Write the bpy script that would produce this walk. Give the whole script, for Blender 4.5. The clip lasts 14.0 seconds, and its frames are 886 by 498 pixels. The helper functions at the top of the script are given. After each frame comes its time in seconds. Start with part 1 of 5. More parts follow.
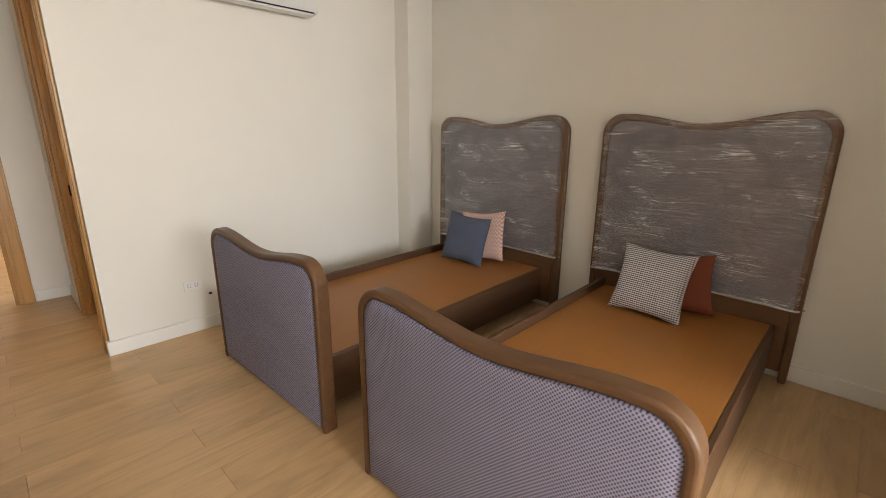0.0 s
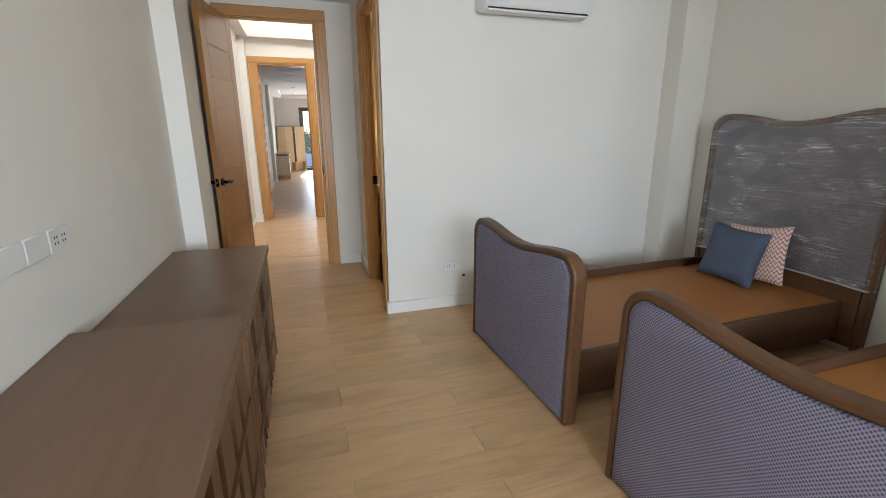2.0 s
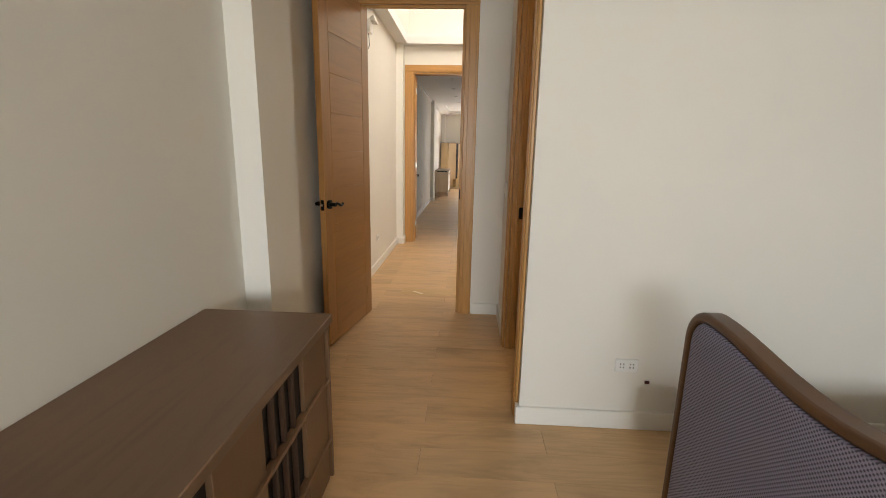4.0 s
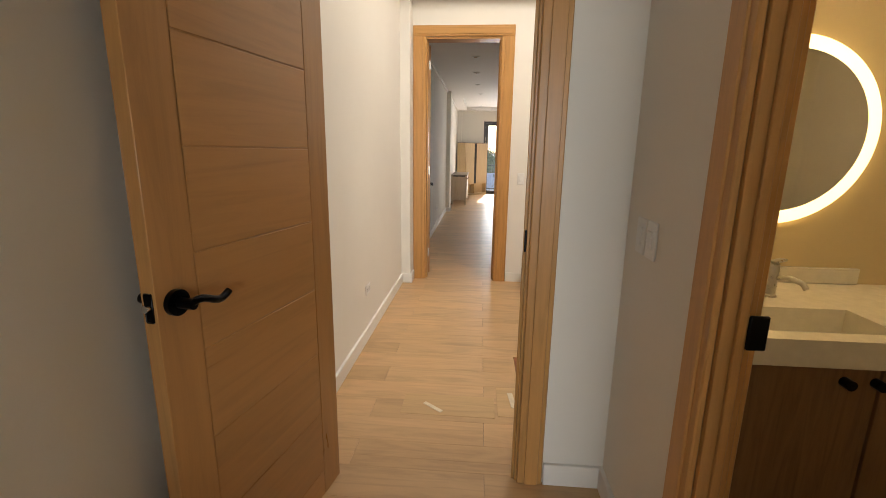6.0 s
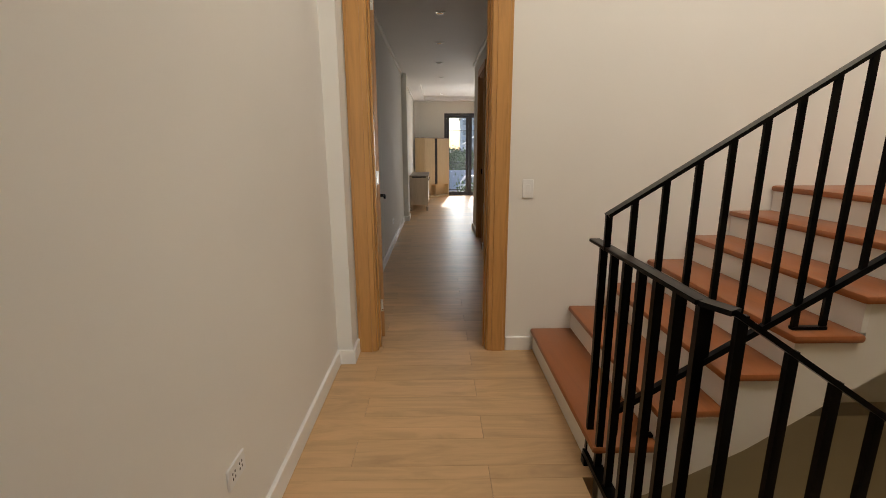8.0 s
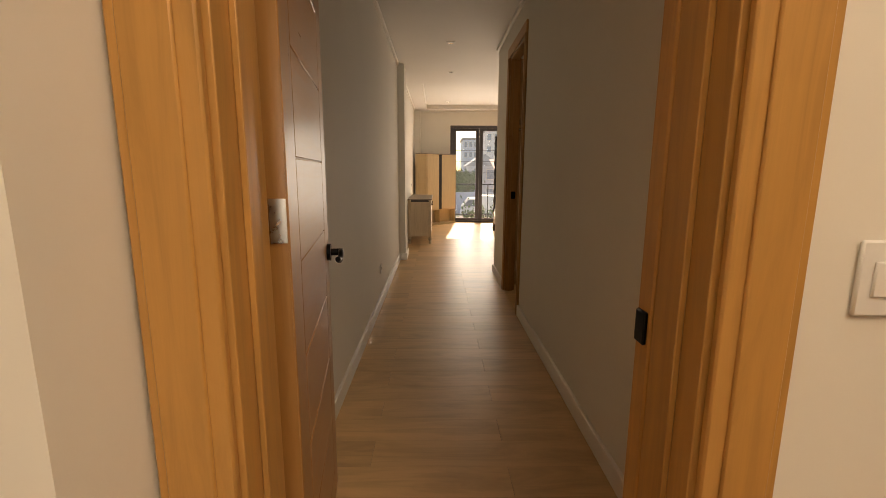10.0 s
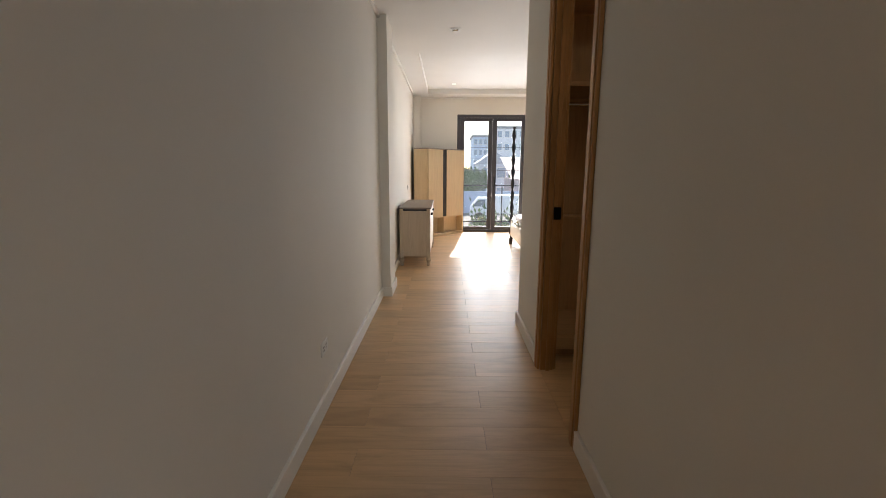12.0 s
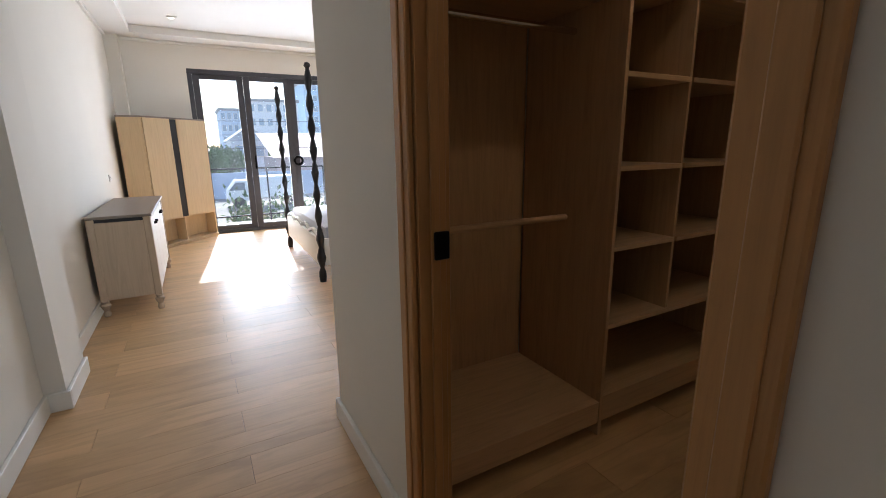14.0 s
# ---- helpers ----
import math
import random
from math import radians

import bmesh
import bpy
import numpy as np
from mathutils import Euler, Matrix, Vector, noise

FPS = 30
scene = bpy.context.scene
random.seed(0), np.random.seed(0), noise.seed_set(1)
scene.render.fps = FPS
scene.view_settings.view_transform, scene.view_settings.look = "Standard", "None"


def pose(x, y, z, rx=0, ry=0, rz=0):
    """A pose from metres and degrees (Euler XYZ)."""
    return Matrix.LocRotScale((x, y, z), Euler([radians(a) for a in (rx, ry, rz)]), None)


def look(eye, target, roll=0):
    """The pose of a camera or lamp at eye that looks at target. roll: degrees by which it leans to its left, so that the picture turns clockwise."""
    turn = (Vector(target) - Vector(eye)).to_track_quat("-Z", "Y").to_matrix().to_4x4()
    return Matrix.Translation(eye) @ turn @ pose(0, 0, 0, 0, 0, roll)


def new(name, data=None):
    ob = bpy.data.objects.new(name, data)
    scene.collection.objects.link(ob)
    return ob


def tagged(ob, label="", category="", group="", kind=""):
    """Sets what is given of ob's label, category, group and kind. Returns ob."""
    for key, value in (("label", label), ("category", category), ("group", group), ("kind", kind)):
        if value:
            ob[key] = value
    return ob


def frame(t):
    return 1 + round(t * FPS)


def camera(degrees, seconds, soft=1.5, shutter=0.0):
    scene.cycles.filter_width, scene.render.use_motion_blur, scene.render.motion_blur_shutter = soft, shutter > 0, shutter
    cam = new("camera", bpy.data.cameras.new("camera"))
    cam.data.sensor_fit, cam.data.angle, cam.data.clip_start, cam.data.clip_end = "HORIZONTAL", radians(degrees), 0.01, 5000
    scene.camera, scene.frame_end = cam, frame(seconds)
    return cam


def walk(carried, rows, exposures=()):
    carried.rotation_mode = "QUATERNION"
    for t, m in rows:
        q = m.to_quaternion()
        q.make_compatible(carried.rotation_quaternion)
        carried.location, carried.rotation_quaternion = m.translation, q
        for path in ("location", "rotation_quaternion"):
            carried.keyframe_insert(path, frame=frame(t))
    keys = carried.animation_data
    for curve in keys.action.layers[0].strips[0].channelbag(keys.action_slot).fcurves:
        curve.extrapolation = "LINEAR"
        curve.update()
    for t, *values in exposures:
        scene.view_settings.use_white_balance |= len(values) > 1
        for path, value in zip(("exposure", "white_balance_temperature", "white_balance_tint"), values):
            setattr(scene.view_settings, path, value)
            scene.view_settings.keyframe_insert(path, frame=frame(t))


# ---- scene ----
cam = camera(90.1, 14.0, soft=0.9)
PATH = [
    (0, (0.037, 0.907, 1.445), (1.431, 2.243, 0.923), 0.4),
    (0.5, (-0.071, 0.889, 1.405), (1.137, 2.394, 0.881), 0.2),
    (1, (-0.127, 0.892, 1.433), (0.897, 2.517, 0.875), -0.2),
    (1.5, (-0.144, 0.912, 1.418), (0.683, 2.651, 0.879), -0.5),
    (2, (-0.173, 0.957, 1.423), (0.415, 2.8, 0.913), -0.2),
    (2.5, (-0.065, 1.096, 1.43), (0.263, 3.01, 0.95), 0.1),
    (3, (0.057, 1.326, 1.423), (0.166, 3.269, 0.961), 1.1),
    (3.5, (0.104, 1.728, 1.427), (0.093, 3.678, 0.983), 1.3),
    (3.7, (0.127, 1.901, 1.412), (0.074, 3.855, 0.974), 1.3),
    (5.8, (-0.081, 4.009, 1.370), (-0.262, 5.955, 0.935), 0.9),
    (6, (-0.117, 4.203, 1.369), (-0.274, 6.15, 0.939), 0.8),
    (6.5, (-0.162, 4.669, 1.343), (-0.268, 6.623, 0.931), 0.5),
    (7, (-0.244, 5.116, 1.343), (-0.289, 7.074, 0.934), 0.5),
    (7.5, (-0.293, 5.574, 1.365), (-0.29, 7.525, 0.926), -0.1),
    (8, (-0.279, 6.055, 1.354), (-0.251, 8.005, 0.913), -0.2),
    (10.3, (-0.378, 8.525, 1.255), (-0.352, 10.497, 0.926), 0.4),
    (10.5, (-0.335, 8.713, 1.252), (-0.331, 10.687, 0.933), 0.4),
    (11, (-0.286, 9.178, 1.267), (-0.307, 11.154, 0.958), 0.4),
    (11.5, (-0.3, 9.661, 1.287), (-0.319, 11.633, 0.955), 0.2),
    (12, (-0.257, 10.134, 1.283), (-0.269, 12.102, 0.927), 0.3),
    (12.5, (-0.288, 10.59, 1.254), (-0.186, 12.553, 0.886), 0.0),
    (13, (-0.277, 11.012, 1.263), (0.02, 12.949, 0.862), -0.5),
    (13.5, (-0.185, 11.428, 1.294), (0.373, 13.3, 0.866), -0.5),
    (14, (-0.124, 11.824, 1.277), (0.82, 13.527, 0.818), -0.7),
]
EXPOSURES = [
    (0.0, 1.26, 7350, 17), (1.5, 1.17, 6050, 12), (3.0, 0.94, 6350, 12), (3.7, 0.98, 7000, 13), (5.8, 0.98, 7200, 14), (6.5, 0.96, 5900, 9), (7.0, 0.72, 5700, 8), (7.5, 0.52, 6150, 9),
    (8.2, 0.26, 7200, 14), (10.3, 0.62, 10000, 20), (11.0, 0.70, 8000, 16), (11.5, 0.93, 7200, 15), (12.5, 0.96, 6300, 13), (13.5, 1.04, 6150, 13), (14.0, 1.02, 5900, 13)]
walk(cam, [(t, look(*p)) for t, *p in PATH], EXPOSURES)

# ---- light ----
SUN_DIR = Vector((0.31, 2.79, 2.23)).normalized()
world = bpy.data.worlds.new("world")
scene.world = world
world.use_nodes = True
wn = world.node_tree.nodes
sky = wn.new("ShaderNodeTexSky")
sky.sky_type, sky.sun_disc = "NISHITA", False
sky.sun_elevation = math.asin(SUN_DIR.z)
sky.sun_rotation = math.atan2(SUN_DIR.x, SUN_DIR.y)
world.node_tree.links.new(sky.outputs[0], wn["Background"].inputs[0])
wn["Background"].inputs[1].default_value = 0.14

sun = new("sun", bpy.data.lights.new("sun", "SUN"))
sun.data.energy, sun.data.angle, sun.data.color = 4.8, radians(0.6), (1.0, 0.95, 0.87)
sun.matrix_world = look(SUN_DIR * 30, (0, 0, 0))


def area(name, eye, target, sx, sy, watts, color):
    ob = new(name, bpy.data.lights.new(name, "AREA"))
    ob.data.shape, ob.data.size, ob.data.size_y = "RECTANGLE", sx, sy
    ob.data.energy, ob.data.color = watts, color
    ob.matrix_world = look(eye, target)
    return ob


# sky light in the window openings and the roof light
area("window_light_bedroom", (0.60, -3.33, 1.75), (0.40, -1.4, 0.6), 2.2, 1.6, 135, (0.80, 0.91, 1.0))
area("window_light_room", (1.40, 19.76, 1.20), (1.00, 10, 2.2), 2.6, 2.1, 98, (0.90, 0.95, 1.0))
area("roof_light", (1.0, 7.5, 5.40), (1.0, 7.5, 0), 2.4, 1.8, 20, (1.0, 0.97, 0.92))
# added fill from an unseen high opening, to brighten the north stair wall
area("stair_fill_light", (1.60, 6.30, 4.25), (1.45, 8.88, 1.9), 1.8, 1.4, 42, (1.0, 0.97, 0.92))
area("lower_floor_lamp", (2.70, 7.30, -2.30), (2.2, 8.9, -0.2), 0.3, 0.3, 3.2, (1.0, 0.74, 0.36))
# added fill: brightens the closet from an unseen ceiling spot
area("closet_fill_lamp", (1.30, 12.25, 2.655), (1.30, 12.35, 0), 0.10, 0.10, 1.3, (1.0, 0.80, 0.54))
# added warm fill for vanity and counter, its source out of view
area("bathroom_fill_lamp", (1.20, 5.45, 2.48), (1.20, 5.45, 0), 0.12, 0.12, 3.5, (1.0, 0.76, 0.42))

# ---- materials ----


class Mat:
    """Small wrapper that wires a node material."""

    def __init__(self, name, rough=0.5, metal=0.0):
        self.m = bpy.data.materials.new(name)
        self.m.use_nodes = True
        self.t = self.m.node_tree
        self.b = self.t.nodes["Principled BSDF"]
        self.b.inputs["Roughness"].default_value = rough
        self.b.inputs["Metallic"].default_value = metal
        self.co = self.t.nodes.new("ShaderNodeTexCoord").outputs["Object"]

    def add(self, kind):
        return self.t.nodes.new("ShaderNode" + kind)

    def link(self, a, b):
        self.t.links.new(a, b)

    def mapped(self, scale, rand=False):
        n = self.add("Mapping")
        n.inputs["Scale"].default_value = scale
        self.link(self.co, n.inputs["Vector"])
        if rand:
            oi, mul = self.add("ObjectInfo"), self.add("VectorMath")
            mul.operation = "SCALE"
            comb = self.add("CombineXYZ")
            for k in range(3):
                self.link(oi.outputs["Random"], comb.inputs[k])
            self.link(comb.outputs[0], mul.inputs[0])
            mul.inputs["Scale"].default_value = 37.0
            self.link(mul.outputs[0], n.inputs["Location"])
        return n.outputs[0]

    def noise(self, vec, scale, detail=4.0, rough=0.55, dist=0.0):
        n = self.add("TexNoise")
        n.inputs["Scale"].default_value = scale
        n.inputs["Detail"].default_value = detail
        n.inputs["Roughness"].default_value = rough
        n.inputs["Distortion"].default_value = dist
        self.link(vec, n.inputs["Vector"])
        return n.outputs["Fac"]

    def ramp(self, fac, stops):
        n = self.add("ValToRGB")
        e = n.color_ramp.elements
        while len(e) < len(stops):
            e.new(0.5)
        for el, (p, c) in zip(e, stops):
            el.position, el.color = p, (*c, 1)
        self.link(fac, n.inputs[0])
        return n.outputs[0]

    def mix(self, fac, a, b, mode="MIX"):
        n = self.add("Mix")
        n.data_type, n.blend_type = "RGBA", mode
        for sock, v in ((n.inputs[0], fac), (n.inputs[6], a), (n.inputs[7], b)):
            if isinstance(v, (int, float)):
                sock.default_value = v
            elif isinstance(v, tuple):
                sock.default_value = (*v, 1)
            else:
                self.link(v, sock)
        return n.outputs[2]

    def math(self, op, a, b=None):
        n = self.add("Math")
        n.operation = op
        for sock, v in ((n.inputs[0], a), (n.inputs[1], b)):
            if v is None:
                continue
            if isinstance(v, (int, float)):
                sock.default_value = v
            else:
                self.link(v, sock)
        return n.outputs[0]

    def color(self, c):
        if isinstance(c, tuple):
            self.b.inputs["Base Color"].default_value = (*c, 1)
        else:
            self.link(c, self.b.inputs["Base Color"])

    def bump(self, fac, strength, dist=0.002):
        n = self.add("Bump")
        n.inputs["Strength"].default_value = strength
        n.inputs["Distance"].default_value = dist
        self.link(fac, n.inputs["Height"])
        self.link(n.outputs[0], self.b.inputs["Normal"])

    def rough(self, fac, lo, hi):
        n = self.add("MapRange")
        n.inputs["To Min"].default_value, n.inputs["To Max"].default_value = lo, hi
        self.link(fac, n.inputs["Value"])
        self.link(n.outputs[0], self.b.inputs["Roughness"])


def scaled(c, k):
    return tuple(min(1.0, v * k) for v in c)


def paint(name, c, rough=0.6, bump=0.12, spec=0.4):
    m = Mat(name, rough)
    big = m.noise(m.mapped((1, 1, 1)), 0.9, 3)
    fine = m.noise(m.mapped((1, 1, 1)), 160, 3)
    m.color(m.ramp(big, [(0.3, scaled(c, 0.965)), (0.7, scaled(c, 1.02))]))
    m.bump(fine, bump, 0.0012)
    m.rough(big, rough - 0.06, rough + 0.08)
    m.b.inputs["Specular IOR Level"].default_value = spec
    return m.m


def wood(name, c, along=0, rough=0.42, contrast=0.28, scale=1.0, rand=True, bump=0.1, spec=0.36):
    """Wood with grain along axis 0, 1 or 2 of the object."""
    m = Mat(name, rough)
    st = [9.0 * scale] * 3
    st[along] = 0.7 * scale
    vec = m.mapped(tuple(st), rand)
    g1 = m.noise(vec, 2.2, 6, 0.62, 1.1)
    st2 = [70.0 * scale] * 3
    st2[along] = 2.2 * scale
    g2 = m.noise(m.mapped(tuple(st2), rand), 2.5, 3, 0.6)
    col = m.ramp(g1, [(0.28, scaled(c, 1 - contrast)), (0.5, c), (0.74, scaled(c, 1 + contrast * 0.6))])
    col = m.mix(m.math("MULTIPLY", g2, 0.35), col, scaled(c, 1 - contrast * 1.2))
    oi = m.add("ObjectInfo")
    tone = m.ramp(oi.outputs["Random"], [(0.0, (0.90, 0.89, 0.87)), (1.0, (1.06, 1.05, 1.05))])
    m.color(m.mix(1.0 if rand else 0.0, col, tone, "MULTIPLY"))
    m.bump(g2, bump, 0.001)
    m.rough(g1, rough - 0.07, rough + 0.09)
    m.b.inputs["Specular IOR Level"].default_value = spec
    return m.m


def floor_oak(name, c):
    """Satin oak flooring: soft cloudy figure, long faint grain, small tone change from plank to plank."""
    m = Mat(name, 0.36)
    cloud = m.noise(m.mapped((2.2, 9.0, 1), True), 1.0, 4, 0.6, 0.8)
    grain = m.noise(m.mapped((3.0, 75.0, 1), True), 1.0, 4, 0.65, 0.5)
    flame = m.noise(m.mapped((1.3, 22.0, 1), True), 1.0, 3, 0.55, 1.6)
    col = m.ramp(cloud, [(0.26, scaled(c, 0.74)), (0.50, c), (0.74, scaled(c, 1.12))])
    col = m.mix(m.ramp(flame, [(0.50, (0, 0, 0)), (0.72, (0.52, 0.52, 0.52))]), col, scaled(c, 0.72))
    col = m.mix(m.math("MULTIPLY", grain, 0.22), col, scaled(c, 0.80))
    oi = m.add("ObjectInfo")
    tone = m.ramp(oi.outputs["Random"], [(0.0, (0.86, 0.85, 0.83)), (0.5, (0.97, 0.97, 0.97)), (1.0, (1.03, 1.02, 1.01))])
    m.color(m.mix(1.0, col, tone, "MULTIPLY"))
    m.bump(grain, 0.05, 0.0008)
    m.rough(cloud, 0.33, 0.45)
    m.b.inputs["Specular IOR Level"].default_value = 0.5
    return m.m


def plain(name, c, rough=0.5, metal=0.0, grain=60.0, vary=0.08):
    m = Mat(name, rough, metal)
    n = m.noise(m.mapped((1, 1, 1)), grain, 4)
    m.color(m.ramp(n, [(0.3, scaled(c, 1 - vary)), (0.7, scaled(c, 1 + vary))]))
    m.rough(n, max(0.02, rough - 0.05), rough + 0.06)
    m.bump(n, 0.05, 0.001)
    return m.m


def weave(name, c1, c2, pitch, axes=(1, 2), rough=0.85, bump=0.6):
    """Woven cloth: dots of c1 over gaps of c2, in the plane of two axes."""
    m = Mat(name, rough)
    sep = m.add("SeparateXYZ")
    m.link(m.co, sep.inputs[0])
    u = m.math("MULTIPLY", sep.outputs[axes[0]], math.pi * 2 / pitch)
    v = m.math("MULTIPLY", sep.outputs[axes[1]], math.pi * 2 / pitch)
    s = m.math("MULTIPLY", m.math("SINE", u), m.math("SINE", v))
    s = m.math("ADD", m.math("MULTIPLY", s, 0.5), 0.5)
    fuzz = m.noise(m.mapped((1, 1, 1)), 900, 2)
    wear = m.noise(m.mapped((1, 1, 1)), 3, 3)
    col = m.ramp(s, [(0.2, c2), (0.58, c1)])
    col = m.mix(m.math("MULTIPLY", fuzz, 0.5), col, scaled(c1, 0.8))
    m.color(m.mix(1.0, col, m.ramp(wear, [(0.3, (0.93, 0.92, 0.93)), (0.7, (1, 1, 1))]), "MULTIPLY"))
    m.bump(s, bump, 0.002)
    return m.m


def rows_cloth(name, c1, c2, pu, pv, wave):
    """Cloth woven in fine rows of two colours; wave bends the rows into chevrons."""
    m = Mat(name, 0.85)
    sep = m.add("SeparateXYZ")
    m.link(m.co, sep.inputs[0])
    u = m.math("MULTIPLY", sep.outputs[0], math.pi * 2 / pu)
    v = m.math("MULTIPLY", sep.outputs[2], math.pi * 2 / pv)
    if wave > 0:
        s = m.math("SINE", m.math("ADD", v, m.math("MULTIPLY", m.math("SINE", u), wave)))
    else:
        s = m.math("ADD", m.math("SINE", v), m.math("MULTIPLY", m.math("SINE", u), 0.75))
    s = m.math("ADD", m.math("MULTIPLY", s, 0.3), 0.5)
    fuzz = m.noise(m.mapped((1, 1, 1)), 700, 2)
    col = m.ramp(s, [(0.42, c2), (0.56, c1)])
    m.color(m.mix(m.math("MULTIPLY", fuzz, 0.25), col, scaled(c1, 0.6)))
    m.bump(s, 0.2, 0.001)
    return m.m


def glass(name, tint=(1, 1, 1), rough=0.0, dusty=0.0):
    m = Mat(name)
    tr, gl, fr, mx = m.add("BsdfTransparent"), m.add("BsdfGlossy"), m.add("Fresnel"), m.add("MixShader")
    tr.inputs[0].default_value = (*tint, 1)
    gl.inputs["Roughness"].default_value = rough
    fr.inputs[0].default_value = 1.45
    m.link(fr.outputs[0], mx.inputs[0])
    # bluish translucent veil, paints bright haze over the view through the pane
    haze_bsdf, veil = m.add("BsdfTranslucent"), m.add("MixShader")
    haze_bsdf.inputs[0].default_value = (0.90, 0.94, 1.0, 1)
    streaks = m.noise(m.mapped((1, 1, 1)), 1.3, 4, 0.6)
    m.link(m.math("MULTIPLY", streaks, dusty), veil.inputs[0])
    m.link(tr.outputs[0], veil.inputs[1])
    m.link(haze_bsdf.outputs[0], veil.inputs[2])
    m.link(veil.outputs[0], mx.inputs[1])
    m.link(gl.outputs[0], mx.inputs[2])
    m.link(mx.outputs[0], m.t.nodes["Material Output"].inputs[0])
    return m.m


def wrap_film(name, haze=0.03, glint_most=0.75):
    """Stretched clear packing film: glossy creases, milky haze, and crease highlights painted as white streaks in
    patches.
    """
    m = Mat(name)
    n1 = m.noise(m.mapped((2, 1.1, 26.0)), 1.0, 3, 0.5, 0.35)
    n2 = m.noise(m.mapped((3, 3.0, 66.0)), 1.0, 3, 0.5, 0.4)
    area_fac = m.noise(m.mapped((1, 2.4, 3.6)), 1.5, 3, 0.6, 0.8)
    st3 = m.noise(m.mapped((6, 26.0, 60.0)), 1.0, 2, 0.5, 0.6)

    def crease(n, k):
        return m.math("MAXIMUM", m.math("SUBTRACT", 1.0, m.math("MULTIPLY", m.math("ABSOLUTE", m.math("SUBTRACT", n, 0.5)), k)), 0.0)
    # thin white diffuse lines paint the highlights along the creases
    line = m.math("MAXIMUM", m.math("MULTIPLY", crease(n1, 64.0), glint_most), m.math("MULTIPLY", crease(n2, 40.0), glint_most * 0.6))
    bmp = m.add("Bump")
    bmp.inputs["Strength"].default_value, bmp.inputs["Distance"].default_value = 1.0, 0.022
    m.link(m.math("ADD", m.math("MULTIPLY", line, 0.15), m.math("ADD", m.math("MULTIPLY", n1, 0.4), m.math("MULTIPLY", st3, 0.6))), bmp.inputs["Height"])
    tr, gl, df, mx, mx2 = m.add("BsdfTransparent"), m.add("BsdfGlossy"), m.add("BsdfDiffuse"), m.add("MixShader"), m.add("MixShader")
    tr.inputs[0].default_value = (0.95, 0.94, 0.95, 1)
    df.inputs[0].default_value = (0.95, 0.94, 0.94, 1)
    gl.inputs["Roughness"].default_value = 0.06
    gl.inputs[0].default_value = (0.95, 0.95, 0.97, 1)
    m.link(bmp.outputs[0], gl.inputs["Normal"])

    def ranged(fac, a, b, lo, hi):
        n = m.add("MapRange")
        for key, v in (("From Min", a), ("From Max", b), ("To Min", lo), ("To Max", hi)):
            n.inputs[key].default_value = v
        m.link(fac, n.inputs["Value"])
        return n.outputs[0]
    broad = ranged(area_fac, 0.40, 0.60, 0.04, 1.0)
    milk_glint = m.math("ADD", m.math("MULTIPLY", line, broad), haze)
    m.link(milk_glint, mx2.inputs[0])
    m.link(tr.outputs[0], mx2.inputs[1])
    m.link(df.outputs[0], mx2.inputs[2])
    m.link(ranged(area_fac, 0.36, 0.64, 0.06, 0.15), mx.inputs[0])
    m.link(mx2.outputs[0], mx.inputs[1])
    m.link(gl.outputs[0], mx.inputs[2])
    m.link(mx.outputs[0], m.t.nodes["Material Output"].inputs[0])
    return m.m


def glow(name, c, strength):
    m = Mat(name)
    m.b.inputs["Emission Color"].default_value = (*c, 1)
    m.b.inputs["Emission Strength"].default_value = strength
    m.color((0.8, 0.8, 0.78))
    return m.m


WALL = paint("wall_paint", (0.80, 0.768, 0.70), 0.78, 0.12, 0.18)
CEIL = paint("ceiling_paint", (0.82, 0.81, 0.78), 0.7)
TRIM = paint("trim_paint", (0.82, 0.80, 0.75), 0.4, 0.05)
OAK = floor_oak("oak_plank", (0.63, 0.405, 0.208))
JOINT = plain("floor_joint", (0.30, 0.195, 0.10), 0.8)
DOORWOOD = wood("door_veneer", (0.42, 0.205, 0.068), 2, 0.30, 0.20, 1.2, True, 0.012, 0.5)
DOORPANEL = wood("door_panel_veneer", (0.42, 0.205, 0.068), 0, 0.30, 0.16, 1.2, True, 0.012, 0.5)
CASING = wood("casing_veneer", (0.53, 0.275, 0.090), 2, 0.33, 0.22, 1.4, True, 0.05)
CASING_H = wood("casing_veneer_head", (0.53, 0.275, 0.090), 0, 0.33, 0.22, 1.4, True, 0.05)
DARKCASING = wood("closet_casing_veneer", (0.50, 0.27, 0.105), 2, 0.36, 0.22, 1.4, True, 0.05)
BEDWOOD = wood("bed_frame_wood", (0.142, 0.070, 0.033), 1, 0.38, 0.22, 1.3, False, 0.05)
BEDPLY = wood("bed_platform_ply", (0.36, 0.145, 0.036), 0, 0.42, 0.12, 1.6, False, 0.05)
DESKSLAT = wood("desk_dark_slat", (0.060, 0.030, 0.016), 2, 0.5, 0.18, 1.6, True, 0.05)
DESKFRONT = wood("desk_front_walnut", (0.195, 0.105, 0.053), 2, 0.45, 0.18, 1.6, True, 0.05)
DESKWOOD = wood("desk_walnut", (0.19, 0.112, 0.066), 1, 0.36, 0.16, 1.4, True, 0.05)
# bed wood darkened to paint the shade on the side rails
BEDRAIL_SHADE = wood("bed_rail_shade_wood", (0.095, 0.046, 0.024), 0, 0.42, 0.14, 1.6, False, 0.05)
# near-black that paints the shade in lattice gaps and at the plinth
DESKSHADE = plain("desk_gap_shade", (0.016, 0.010, 0.008), 0.7)
TREAD = wood("stair_tread_wood", (0.34, 0.115, 0.04), 1, 0.32, 0.2, 1.2, True, 0.015)
